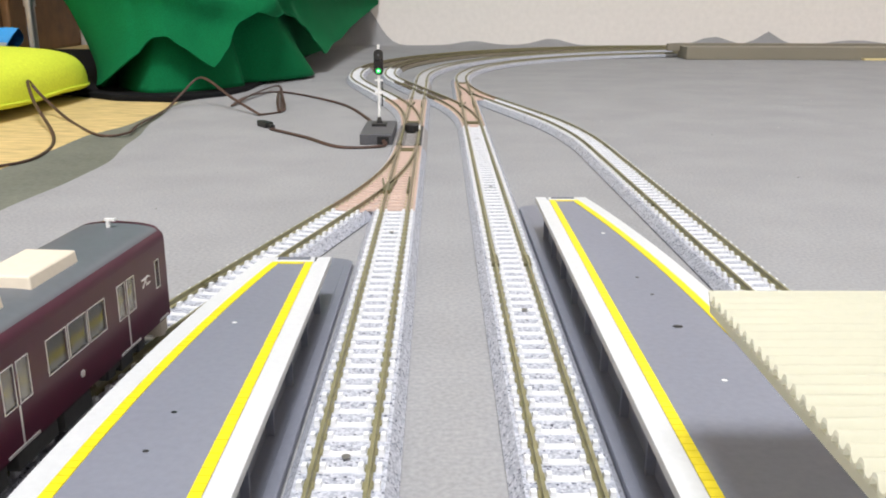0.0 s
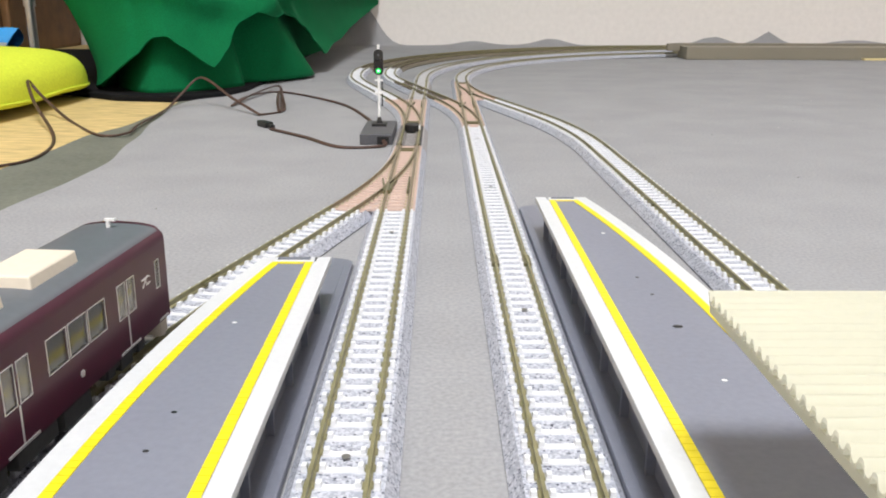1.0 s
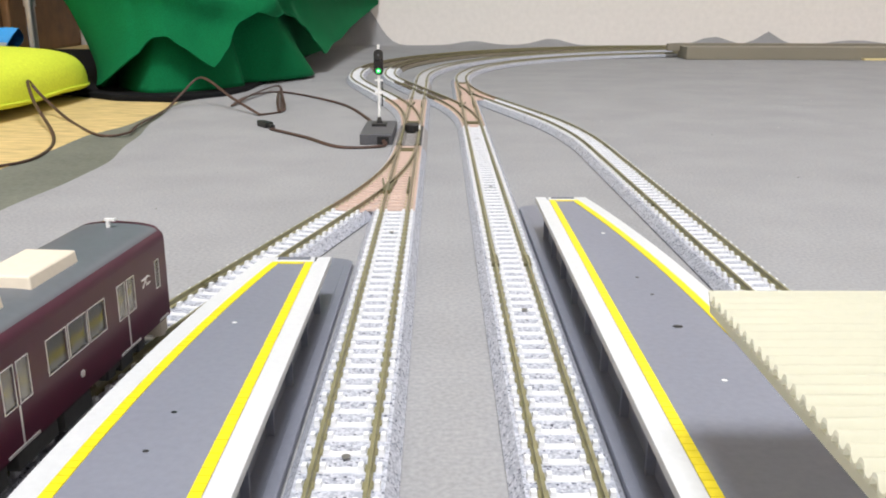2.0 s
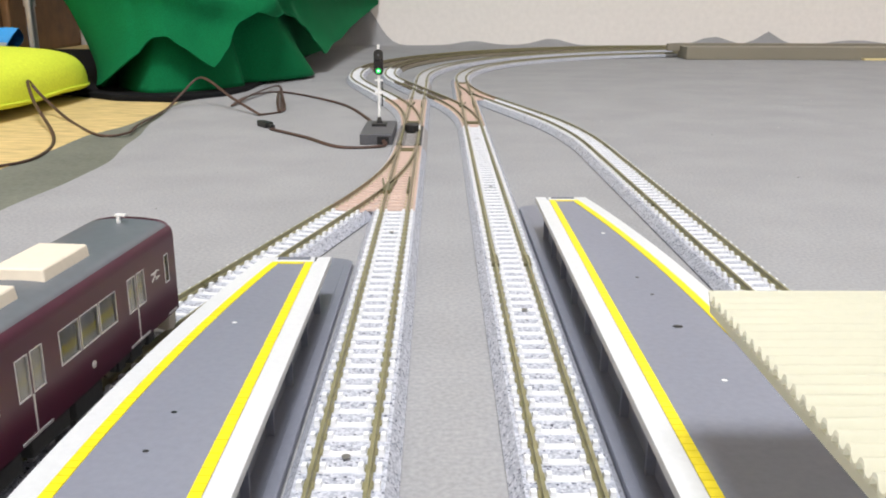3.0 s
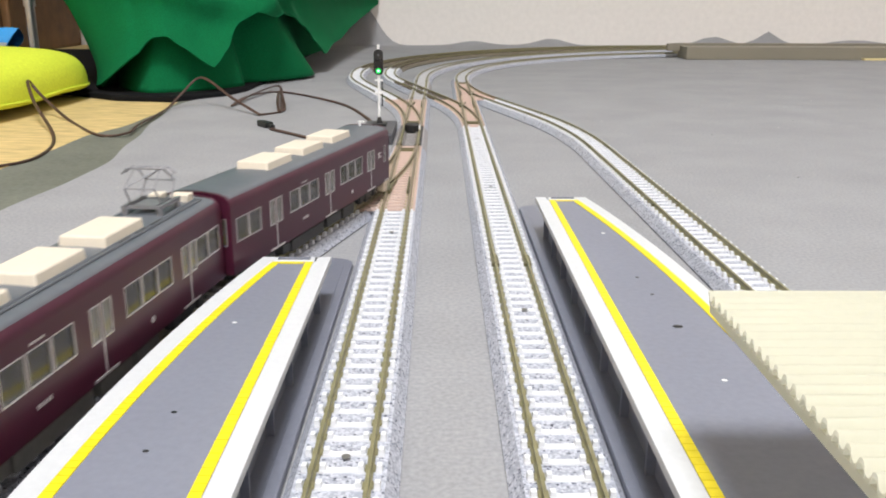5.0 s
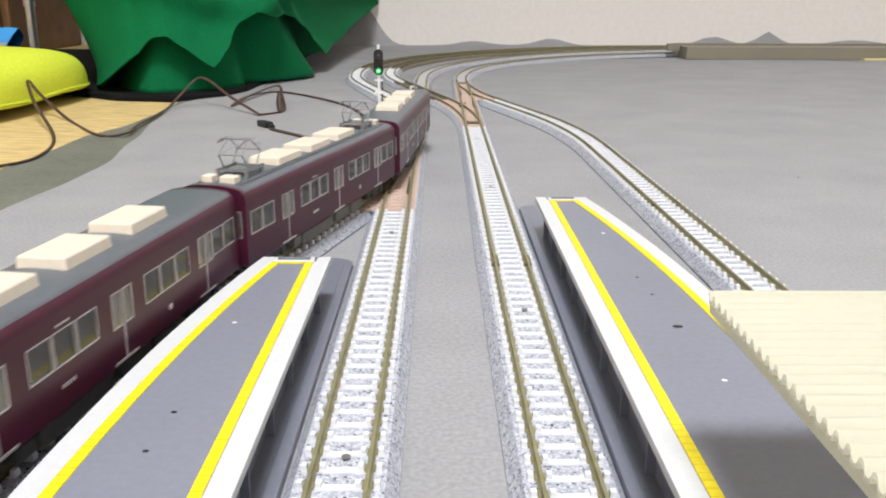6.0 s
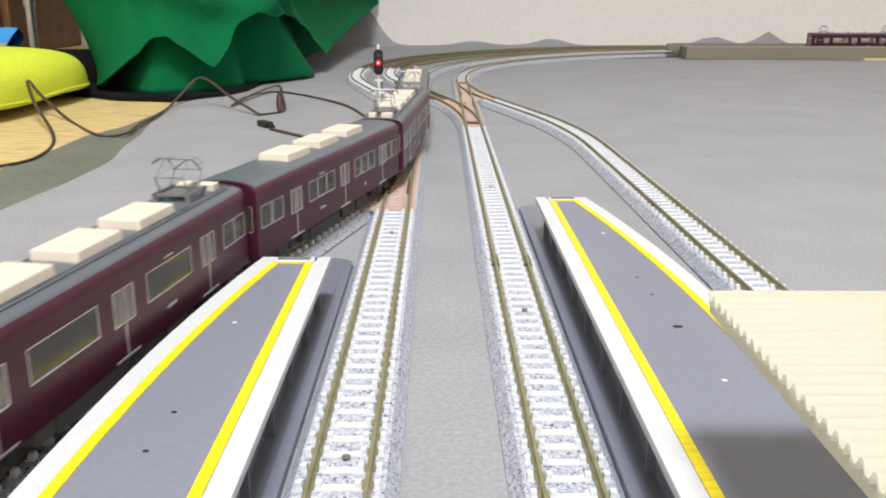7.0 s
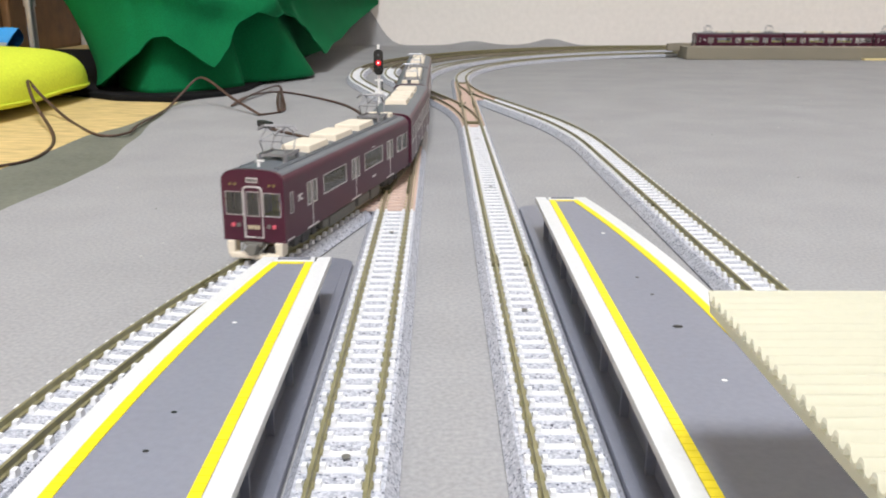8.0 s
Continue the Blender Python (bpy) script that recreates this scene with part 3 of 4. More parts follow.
def build_platforms():
    left = lambda y: -61.0 + max(0.0, y - 85) ** 2 / (2 * 665)
    right = lambda y: 61.8 - max(0.0, y - 130) ** 2 / (2 * 800)
    build_platform(-30.7, left, 214.9, -160, -1, "slate-grey model platform with yellow tactile strips",
                   [(-45.1, 168.1, 0.55, True), (-45.8, 127.8, 0.5, False), (-46.3, 115.2, 0.5, False)])
    build_platform(29.8, right, 285.5, -160, 1, "slate-grey model platform partly under a canopy",
                   [(44.4, 239.5, 0.6, True), (45.2, 198.8, 0.5, False), (45.8, 186.3, 0.5, False), (46.3, 166.2, 1.1, False), (47.7, 140.2, 0.55, True)])
    # corrugated canopy
    t = thing("platform_canopy", "cream corrugated canopy over the platform", "model canopy")
    g = Geo()
    x0, x1, y1, y0, z = 34.2, 58.6, 112.5, -120.0, 38.5
    pitch, amp = 2.5, 0.6
    n = int((y1 - y0) / pitch) * 6
    prof = []
    for i in range(n + 1):
        y = y1 - (y1 - y0) * i / n
        ph = (y1 - y) / pitch % 1.0
        prof.append((y, z + amp * max(-1, min(1, 1.5 * math.cos(2 * math.pi * ph)))))
    k = n + 1
    v = [(x, y, q) for x in (x0, x1) for y, q in prof] + [(x, y, q - 0.55) for x in (x0, x1) for y, q in prof]
    f = [(i, i + 1, k + i + 1, k + i) for i in range(n)] + [(2 * k + i, 3 * k + i, 3 * k + i + 1, 2 * k + i + 1) for i in range(n)]
    f += [(i, 2 * k + i, 2 * k + i + 1, i + 1) for i in range(n)] + [(k + i, k + i + 1, 3 * k + i + 1, 3 * k + i) for i in range(n)]
    f += [(0, k, 3 * k, 2 * k), (k - 1, 2 * k - 1, 4 * k - 1, 3 * k - 1)]
    g.add(v, f)
    part("roof_sheet", g, CREAM, t, smooth=50)
    g = Geo()
    g.box(x0 + 0.25, x0 + 1.5, y0 + 0.5, y1 - 0.5, z - 2.4, z - 1.2)
    part("edge_beam", g, CREAM, t, "cream beam under the canopy edge")
    g = Geo()
    g.box(x1 - 1.5, x1 - 0.25, y0 + 0.5, y1 - 0.5, z - 2.4, z - 1.2)
    part("edge_beam", g, CREAM, t, "cream beam under the canopy edge")
    for y in (60, -10, -80):
        g = Geo()
        g.box(44.9, 47.9, y - 1.5, y + 1.5, 12.9, z - 1.5)
        g.box(36, 57, y - 0.8, y + 0.8, z - 3, z - 1.5)
        part("canopy_post", g, CREAM, t)


# ---- trains ----
HALF, BODY0, BODY1 = 9.45, 5.4, 22.2
LENGTH, GAPPITCH = 122.8, 125.3


def pierced(g, a0, a1, z0, z1, holes, put, thick):
    """A wall with openings. put(a, z, d) gives the place at depth d."""
    A = sorted({a0, a1, *[h[0] for h in holes], *[h[1] for h in holes]})
    Z = sorted({z0, z1, *[h[2] for h in holes], *[h[3] for h in holes]})
    solid = lambda i, j: (0 <= i < len(A) - 1 and 0 <= j < len(Z) - 1 and
                          not any(h[0] <= (A[i] + A[i + 1]) / 2 <= h[1] and h[2] <= (Z[j] + Z[j + 1]) / 2 <= h[3] for h in holes))
    for i in range(len(A) - 1):
        for j in range(len(Z) - 1):
            if not solid(i, j):
                continue
            c = [(A[i], Z[j]), (A[i + 1], Z[j]), (A[i + 1], Z[j + 1]), (A[i], Z[j + 1])]
            g.add([put(a, z, d) for d in (0, thick) for a, z in c], [(0, 1, 2, 3), (7, 6, 5, 4)])
            for e, (di, dj) in enumerate(((0, -1), (1, 0), (0, 1), (-1, 0))):
                if not solid(i + di, j + dj):
                    p, q = c[e], c[(e + 1) % 4]
                    g.add([put(*p, 0), put(*q, 0), put(*q, thick), put(*p, thick)], [(0, 1, 2, 3)])


def framed(parent, a0, a1, z0, z1, put, name="window", glass=None):
    """A silver window frame with its pane."""
    g = Geo()
    w, proud = 0.15, -0.1
    for b in ((a0 - w, a1 + w, z0 - w, z0), (a0 - w, a1 + w, z1, z1 + w), (a0 - w, a0, z0, z1), (a1, a1 + w, z0, z1)):
        pts = [put(a, z, d) for d in (proud, 0.3) for a, z in ((b[0], b[2]), (b[1], b[2]), (b[1], b[3]), (b[0], b[3]))]
        g.add(pts, [(0, 1, 2, 3), (7, 6, 5, 4), (0, 1, 5, 4), (1, 2, 6, 5), (2, 3, 7, 6), (3, 0, 4, 7)])
    fr = part(name, g, SILVER, parent, "silver-framed window")
    g = Geo()
    g.add([put(a, z, d) for d in (0.2, 0.35) for a, z in ((a0, z0), (a1, z0), (a1, z1), (a0, z1))],
          [(0, 1, 2, 3), (7, 6, 5, 4), (0, 1, 5, 4), (1, 2, 6, 5), (2, 3, 7, 6), (3, 0, 4, 7)])
    part("pane", g, glass or GLASS, fr, "clear pane")


def roof_arc(n=14, half=8.4, z0=23.2, rise=2.7):
    return [(half * math.cos(math.pi * i / n), z0 + rise * math.sin(math.pi * i / n) ** 0.8) for i in range(n + 1)]


def pantograph(parent, y):
    base = 26.2
    g = Geo()
    for x in (-4, 4):
        g.box(x - 0.4, x + 0.4, y - 5.5, y + 5.5, base + 1.0, base + 1.8)
        for d in (-4.6, 4.6):
            g.rod((x, y + d, base - 0.6), (x, y + d, base + 1.1), 0.7, 8)
    for d in (-4.2, 4.2):
        g.box(-4.5, 4.5, y + d - 0.3, y + d + 0.3, base + 1.0, base + 1.6)
    g.box(-2.5, 2.5, y - 3, y + 3, base + 0.9, base + 1.5)
    p = part("pantograph", g, PANTO, parent, "grey metal pantograph")
    rods = []
    for x in (-3.6, 3.6):
        for d in (-1, 1):
            rods.append(((x, y + d * 2.5, base + 1.8), (x * 0.95, y + d * 5.2, base + 5.6), 0.22))
            rods.append(((x * 0.95, y + d * 5.2, base + 5.6), (x * 0.8, y + d * 0.6, base + 9.2), 0.18))
    for d in (-1, 1):
        rods.append(((-3.4, y + d * 5.2, base + 5.6), (3.4, y + d * 5.2, base + 5.6), 0.2))
        rods.append(((-3.4, y + d * 5.2, base + 5.6), (2.8, y + d * 0.6, base + 9.2), 0.15))
    for a, b, r in rods:
        g = Geo()
        g.rod(a, b, r, 6)
        part("arm", g, PANTO, p)
    g = Geo()
    for d in (-1.0, 1.0):
        g.tube([(-5.8, y + d, base + 8.0), (-4.4, y + d, base + 9.3), (4.4, y + d, base + 9.3), (5.8, y + d, base + 8.0)], 0.3, 6)
    for x in (-3, 3):
        g.box(x - 0.3, x + 0.3, y - 1, y + 1, base + 9.0, base + 9.4)
    part("contact_shoe", g, PANTO, p)


def build_car(cab, pantos, label, air, wide=False):
    """One car: cab +1 at its front end, -1 at its rear end, 0 none. Forward is +y, z from the rail head."""
    t = thing("train_car", label, "model train car", group="near model train")
    L = LENGTH / 2
    q = cab or 1
    doors = [41.3 * q, 2.5 * q, -36.3 * q]
    groups = [(21.9 * q, 3), (-16.9 * q, 3), (-52.2 * q, 2)]
    holes = []
    for d in doors:
        holes += [(d - 3.7, d - 0.5, 12.7, 19.3), (d + 0.5, d + 3.7, 12.7, 19.3)]
    for c, n in groups:
        w = 6.3
        if wide and n == 3:
            holes.append((c - 10.1, c + 10.1, 13.3, 19.1))
            continue
        for i in range(n):
            m = c + (i - (n - 1) / 2) * 7.1
            holes.append((m - w / 2, m + w / 2, 13.3, 19.1))
    if cab:
        holes.append((56.4 * q - 0.9, 56.4 * q + 0.9, 13.2, 19.0))
    else:
        holes += [(52.2 + d - 3.15, 52.2 + d + 3.15, 13.3, 19.1) for d in (-3.55, 3.55)]
    g = Geo()
    sides = [(1, lambda a, z, d: (HALF - d, a, z)), (-1, lambda a, z, d: (-HALF + d, a, z))]
    for s, put in sides:
        pierced(g, -L, L, BODY0, BODY1, holes, put, 0.7)
    # shoulders under the roof
    for s in (1, -1):
        g.sweep([(0, -L + 0.06, 0), (0, L - 0.06, 0)], [(s * HALF, BODY1), (s * 9.4, 23.0), (s * 9.15, 23.8), (s * 8.6, 24.35), (s * 7.6, 24.3), (s * 8.5, BODY1)])
    # ends
    face = [(-8.2, -3.3, 13.0, 19.4), (-1.8, 1.8, 12.8, 19.6), (3.3, 8.2, 13.0, 19.4)]
    gang = [(-2.6, 2.6, 6.0, 19.8), (-8.0, -4.2, 12.8, 19.4), (4.2, 8.0, 12.8, 19.4)]
    for e in (1, -1):
        is_cab = cab == e
        put = (lambda a, z, d, e=e: (a, e * (L - d), z))
        pierced(g, -HALF + 0.7, HALF - 0.7, BODY0, BODY1, face if is_cab else gang, put, 0.8)
        arc = [(HALF - 0.05, BODY1), (9.35, 23.0), (9.1, 23.8), (8.55, 24.3)] + roof_arc(14, 8.45, 24.2, 1.8)[1:-1] + [(-8.55, 24.3), (-9.1, 23.8), (-9.35, 23.0), (-HALF + 0.05, BODY1)]
        k = len(arc)
        y0, y1 = e * L, e * (L - 1.3)
        g.add([(x, y0, z) for x, z in arc] + [(x, y1, z) for x, z in arc],
              [tuple(range(k)), tuple(range(k, 2 * k))[::-1]] + [(i, (i + 1) % k, k + (i + 1) % k, k + i) for i in range(k)])
    body = part("body", g, MAROON, t, "glossy maroon car body", smooth=35)
    for h in holes:
        for s, put in sides:
            framed(body, *h, put, glass=DOORGLASS if h[3] == 19.3 else GLASS)
    for e in (1, -1):
        put = (lambda a, z, d, e=e: (a, e * (L - d), z))
        if cab == e:
            for h in face:
                framed(body, *h, put, glass=CABGLASS)
            g = Geo()
            rim = [(-2.75, 6.6)] + [(-2.75 * math.copysign(abs(math.cos(k)) ** 0.45, math.cos(k)), 19.6 + 1.5 * math.sin(k) ** 0.6) for k in np.linspace(0, math.pi, 15)] + [(2.75, 6.6), (-2.75, 6.6)]
            g.tube([(x, e * (L + 0.08), z) for x, z in rim], 0.27, 6)
            part("end_door_frame", g, SILVER, body, "silver end door frame")
            g = Geo()
            g.box(-1.7, 1.7, min(e * L, e * (L + 0.25)), max(e * L, e * (L + 0.25)), 22.3, 23.7)
            part("destination_sign", g, SILVER, body, "grey destination sign with unreadable marks")
            g = Geo()
            for i in range(4):
                for x, z0, z1, m in ((-1.35 + i * 0.75, 22.6, 23.4, UNDER), (-1.75 + i * 0.95, 9.0, 10.1, MARK)):
                    g = Geo()
                    g.box(x, x + 0.55, min(e * L, e * (L + 0.32)), max(e * L, e * (L + 0.32)), z0, z1)
                    part("number_bar", g, m, body)
            for x in (-6.6, -5.2, 5.2, 6.6):
                g = Geo()
                g.rod((x, e * L, 21.7), (x, e * (L + 0.3), 21.7), 0.4, 10)
                part("marker_lamp", g, DIMLAMP, body)
            for x in (-6.2, 6.2):
                g = Geo()
                g.rod((x, e * L, 10.0), (x, e * (L + 0.45), 10.0), 0.6, 12)
                part("tail_lamp", g, TAIL if e < 0 else SILVER, body, "red tail lamp")
                g = Geo()
                xx = x - 1.6 * (1 if x > 0 else -1)
                g.rod((xx, e * L, 10.0), (xx, e * (L + 0.4), 10.0), 0.6, 12)
                part("headlamp", g, UNDERLIGHT, body)
            # ivory skirt round the coupler
            g = Geo()
            for s in (-1, 1):
                g.sweep([(s * 7.3, e * (L - 3.5), 0), (s * 7.3, e * (L + 0.5), 0)][::int(e)], [(-1.0, 1.2), (1.0, 1.2), (1.2, 5.3), (-1.2, 5.3)])
            front = [(-8.0, 0.2), (-6.6, 1.3), (6.6, 1.3), (8.0, 0.2), (8.0, -1.2), (-8.0, -1.2)]
            g.prism([(x, e * (L + d)) for x, d in front], 0.5, 1.9)
            part("skirt", g, ACCREAM, t, "ivory pilot skirt", bevel=0.25)
            g = Geo()
            g.box(-1.5, 1.5, min(e * (L - 3), e * (L + 2.6)), max(e * (L - 3), e * (L + 2.6)), 2.2, 4.9)
            g.rod((0, e * (L + 2.2), 3.5), (0, e * (L + 3.3), 3.5), 1.6, 12)
            for x in (-3.6, 3.4):
                g.tube([(x, e * (L - 0.5), 4.6), (x * 0.9, e * (L + 1.6), 3.6), (x * 0.5, e * (L + 1.4), 2.2)], 0.3, 6)
            g.box(-2.6, 2.6, min(e * (L - 1), e * (L + 1.0)), max(e * (L - 1), e * (L + 1.0)), 4.2, 5.2)
            part("coupler", g, UNDERLIGHT, t, "grey coupler with hoses", bevel=0.2)
            # aerial above the cab
            g = Geo()
            g.rod((0, e * (L - 5), 25.4), (0, e * (L - 5), 27.4), 0.45, 8)
            g.box(-0.6, 1.6, e * (L - 5) - 0.4, e * (L - 5) + 0.4, 27.3, 27.8)
            part("aerial", g, WHITEPAINT, t, "white roof aerial")
        else:
            g = Geo()
            w = 0.35
            for b in ((-2.6 - w, -2.6, 6.0, 19.8), (2.6, 2.6 + w, 6.0, 19.8), (-2.6 - w, 2.6 + w, 19.8, 19.8 + w)):
                g.box(b[0], b[1], min(e * L, e * (L + 0.5)), max(e * L, e * (L + 0.5)), b[2], b[3])
            part("gangway_frame", g, UNDER, body, "dark gangway frame")
            for h in gang[1:]:
                framed(body, *h, put)
            g = Geo()
            g.rod((0, e * (L - 4), 2.8), (0, e * (L + 1.4), 2.8), 0.9, 8)
            part("coupler", g, UNDER, t)
    # doors: centre line and sill, marks
    for d in doors:
        for s in (-1, 1):
            x0, x1 = sorted((s * HALF, s * (HALF + 0.16)))
            g = Geo()
            g.box(x0, x1, d - 0.16, d + 0.16, BODY0 + 0.7, 12.5)
            g.box(x0, x1 if s > 0 else x1, d - 4.4, d + 4.4, BODY0 + 0.25, BODY0 + 0.7)
            part("door_trim", g, SILVER, body, "silver door edge and sill")
    for s in (-1, 1):
        x0, x1 = sorted((s * HALF, s * (HALF + 0.1)))
        if not wide:
            g = Geo()
            g.rod((s * HALF, 21.9 * q, 9.0), (s * (HALF + 0.12), 21.9 * q, 9.0), 0.7, 14)
            part("round_plate", g, SILVER, body, "small round silver plate")
        for i in range(5):
            y = -16.9 * q - 2.0 + i * 0.85
            for z0, z1 in ((9.2, 9.9), (20.0, 20.35)):
                g = Geo()
                g.box(x0, x1, y, y + 0.5, z0, z1)
                part("number_bar", g, SILVER, body)
        if cab:
            g = Geo()
            g.box(x0, x1, 58.0 * q - 2.2, 58.0 * q + 2.2, BODY0 + 0.3, BODY0 + 0.7)
            part("cab_step", g, SILVER, body, "silver step edge")
            y = 50.4 * q
            for p0, p1 in (((-1.9, 1.6), (0.6, 1.7)), ((-1.6, 0.0), (0.9, 1.9)), ((-0.9, 1.6), (0.9, 0.1)), ((0.2, 0.1), (2.0, 0.3)), ((0.6, 1.9), (1.9, 1.5))):
                g = Geo()
                g.rod((s * (HALF + 0.05), y + p0[0] * s, 15.4 + p0[1]), (s * (HALF + 0.05), y + p1[0] * s, 15.4 + p1[1]), 0.16, 6)
                part("emblem_stroke", g, SILVER, body)
    # roof
    g = Geo()
    g.sweep([(0, -L + 1.25, 0), (0, L - 1.25, 0)], [(x, z) for x, z in roof_arc(16, 8.65, 24.2, 1.7)])
    roof = part("roof", g, ROOFGREY, t, "matt grey roof", smooth=40)
    if pantos:
        g = Geo()
        for x in (-5.2, 5.2):
            for k in range(2):
                g.rod((x + 0.9 * k, -L + 4, 25.75 - 0.1 * k), (x + 0.9 * k, L - 4, 25.75 - 0.1 * k), 0.32, 6)
        part("roof_conduit", g, ROOFGREY, t)
    for c in air:
        g = Geo()
        g.box(-4.95, 4.95, c - 8.15, c + 8.15, 25.0, 27.9, taper=0.32)
        g.box(-5.3, 5.3, c - 8.5, c + 8.5, 24.6, 25.45)
        part("air_conditioner", g, ACCREAM, t, "ivory rooftop air conditioner", bevel=0.35)
    for y in pantos:
        pantograph(t, y)
        if abs(y) > 44.5 or y > 0:
            d = 10.5 if y > 0 else -10.5
            for x, w in ((-3.4, 1.5), (2.4, 2.2)):
                g = Geo()
                g.box(x - w, x + w, y + d - 1.7, y + d + 1.7, 25.4, 27.5)
                part("roof_box", g, ACCREAM, t, "ivory roof box", bevel=0.3)
        for k in range(3):
            g = Geo()
            g.box(5.2, 5.9, y * 0.62 - 9 + 7 * k, y * 0.62 - 5 + 7 * k, 25.3, 26.0)
            part("roof_cleat", g, UNDER, t)
    # inside and below
    g = Geo()
    g.box(-8.4, 8.4, -L + 1, L - 1, BODY0 + 0.3, 7.0)
    for s in (-1, 1):
        for c, n in groups:
            w = 6.9 * n / 2
            g.box(min(s * 4.6, s * 8.2), max(s * 4.6, s * 8.2), c - w, c + w, 7.0, 9.8)
            g.box(min(s * 7.2, s * 8.2), max(s * 7.2, s * 8.2), c - w, c + w, 9.8, 15.0)
    part("interior", g, SEAT, t, "olive-yellow seats and floor")
    # pale shell added behind the side walls to brighten the windows
    g = Geo()
    for s, put in sides:
        pierced(g, -L + 1.5, L - 1.5, BODY0 + 0.4, BODY1, holes, lambda a, z, d, put=put: put(a, z, d + 0.75), 0.15)
    part("interior_lining", g, LINING, t, "pale inner lining added to brighten the windows")
    g = Geo()
    g.box(-7.5, 7.5, -L + 3, L - 3, 3.8, BODY0 + 0.25)
    for k, (y, w, d) in enumerate(((-13, 12, 3.0), (8, 6, 2.6), (21, 5, 3.2), (-28.5, 2.5, 2.2))):
        for s in (-1, 1):
            g.box(min(s * 3.5, s * 8.4), max(s * 3.5, s * 8.4), y * s - w, y * s + w, 4.0 - d, 4.4)
    part("underfloor_equipment", g, UNDERLIGHT if pantos else UNDER, t, "grey underfloor boxes", bevel=0.2)
    axles = []
    for yb in (-43, 43):
        g = Geo()
        for s in (-1, 1):
            g.box(min(s * 5.6, s * 7.2), max(s * 5.6, s * 7.2), yb - 9.5, yb + 9.5, 2.2, 3.6)
            g.box(min(s * 5.6, s * 7.5), max(s * 5.6, s * 7.5), yb - 2.6, yb + 2.6, 1.0, 4.2)
            for d in (-7, 7):
                g.box(min(s * 5.6, s * 7.6), max(s * 5.6, s * 7.6), yb + d - 1.6, yb + d + 1.6, 1.6, 4.0)
        g.box(-5.6, 5.6, yb - 2.2, yb + 2.2, 2.4, 4.4)
        bogie = part("bogie", g, UNDER, t, "dark grey bogie", bevel=0.2)
        for d in (-7, 7):
            g = Geo()
            g.rod((-5.2, 0, 0), (5.2, 0, 0), 0.7, 8)
            for s in (-1, 1):
                g.rod((s * 4.3, 0, 0), (s * 5.2, 0, 0), 2.8, 20)
                g.rod((s * 4.0, 0, 0), (s * 4.3, 0, 0), 3.3, 20)
                for k in range(4):
                    w = k * math.pi / 2
                    g.rod((s * 5.2, 1.4 * math.cos(w), 1.4 * math.sin(w)), (s * 5.3, 1.4 * math.cos(w), 1.4 * math.sin(w)), 0.5, 6)
            ax = part("wheelset", g, JOINER, bogie, "dark metal wheelset", at=place(0, yb + d, 2.8))
            axles.append((ax, yb + d))
    return t, axles


NEAR = []


def build_trains():
    global FARCARS
    NEAR.append(build_car(1, [], "glossy maroon end car with grey roof and ivory coolers", [25.5, 1.5, -22.5]))
    NEAR.append(build_car(0, [45, -45], "glossy maroon car with two raised pantographs", [23, 0, -23]))
    NEAR.append(build_car(0, [], "glossy maroon middle car with plain grey roof end", [25.5, 1.5, -22.5]))
    NEAR.append(build_car(-1, [44, -43], "glossy maroon end car with red tail lamps", [23, 0, -23], True))
    last = NEAR[3][0]
    mid = NEAR[2][0]
    FARCARS = []
    for i, src in enumerate((last, mid, last)):
        c = copy_thing(src, place(900 + i * 124, 1235, RAILZ, 0))
        tagged(c, "maroon car of a distant train along the wall", group="far model train")
        FARCARS.append(c)


S_KEYS = [(0.0, 771.5), (2.7, 771.5), (3.0, 775.5), (3.25, 785), (3.5, 798), (4.0, 830.5), (4.5, 869), (4.7, 888.5), (5.25, 956), (5.8, 1031.5),
          (6.0, 1057), (6.5, 1120), (7.0, 1188), (7.5, 1260.7), (8.0, 1329.5)]


FAR_KEYS = [(0.0, 1160), (6.0, 305), (6.6, 221), (7.0, 163.5), (7.5, 83), (8.0, 0)]


def glide(keys, t):
    """Smooth run along keys of (time, way), never overshooting."""
    n = len(keys)
    slope = []
    for i in range(n):
        a = (keys[i][1] - keys[i - 1][1]) / (keys[i][0] - keys[i - 1][0]) if i else 0.0
        b = (keys[i + 1][1] - keys[i][1]) / (keys[i + 1][0] - keys[i][0]) if i < n - 1 else a
        slope.append(0.0 if a * b <= 0 else 2 * a * b / (a + b))
    if slope[-1] == 0:
        slope[-1] = (keys[-1][1] - keys[-2][1]) / (keys[-1][0] - keys[-2][0])
    for i in range(n - 1):
        if t <= keys[i + 1][0] + 1e-9:
            d = keys[i + 1][0] - keys[i][0]
            u = (t - keys[i][0]) / d
            return ((2 * u ** 3 - 3 * u ** 2 + 1) * keys[i][1] + (u ** 3 - 2 * u ** 2 + u) * d * slope[i]
                    + (3 * u ** 2 - 2 * u ** 3) * keys[i + 1][1] + (u ** 3 - u ** 2) * d * slope[i + 1])
    return keys[-1][1]


def on_line(line, s):
    """The pose of a car whose middle is at s: both bogies on the line."""
    a, b = line.at(s + 43), line.at(s - 43)
    h = math.atan2(a[0] - b[0], a[1] - b[1])
    return place((a[0] + b[0]) / 2, (a[1] + b[1]) / 2, RAILZ, -math.degrees(h))


# ---- signal and wires ----
SIGNAL = (-37.3, 504.0)


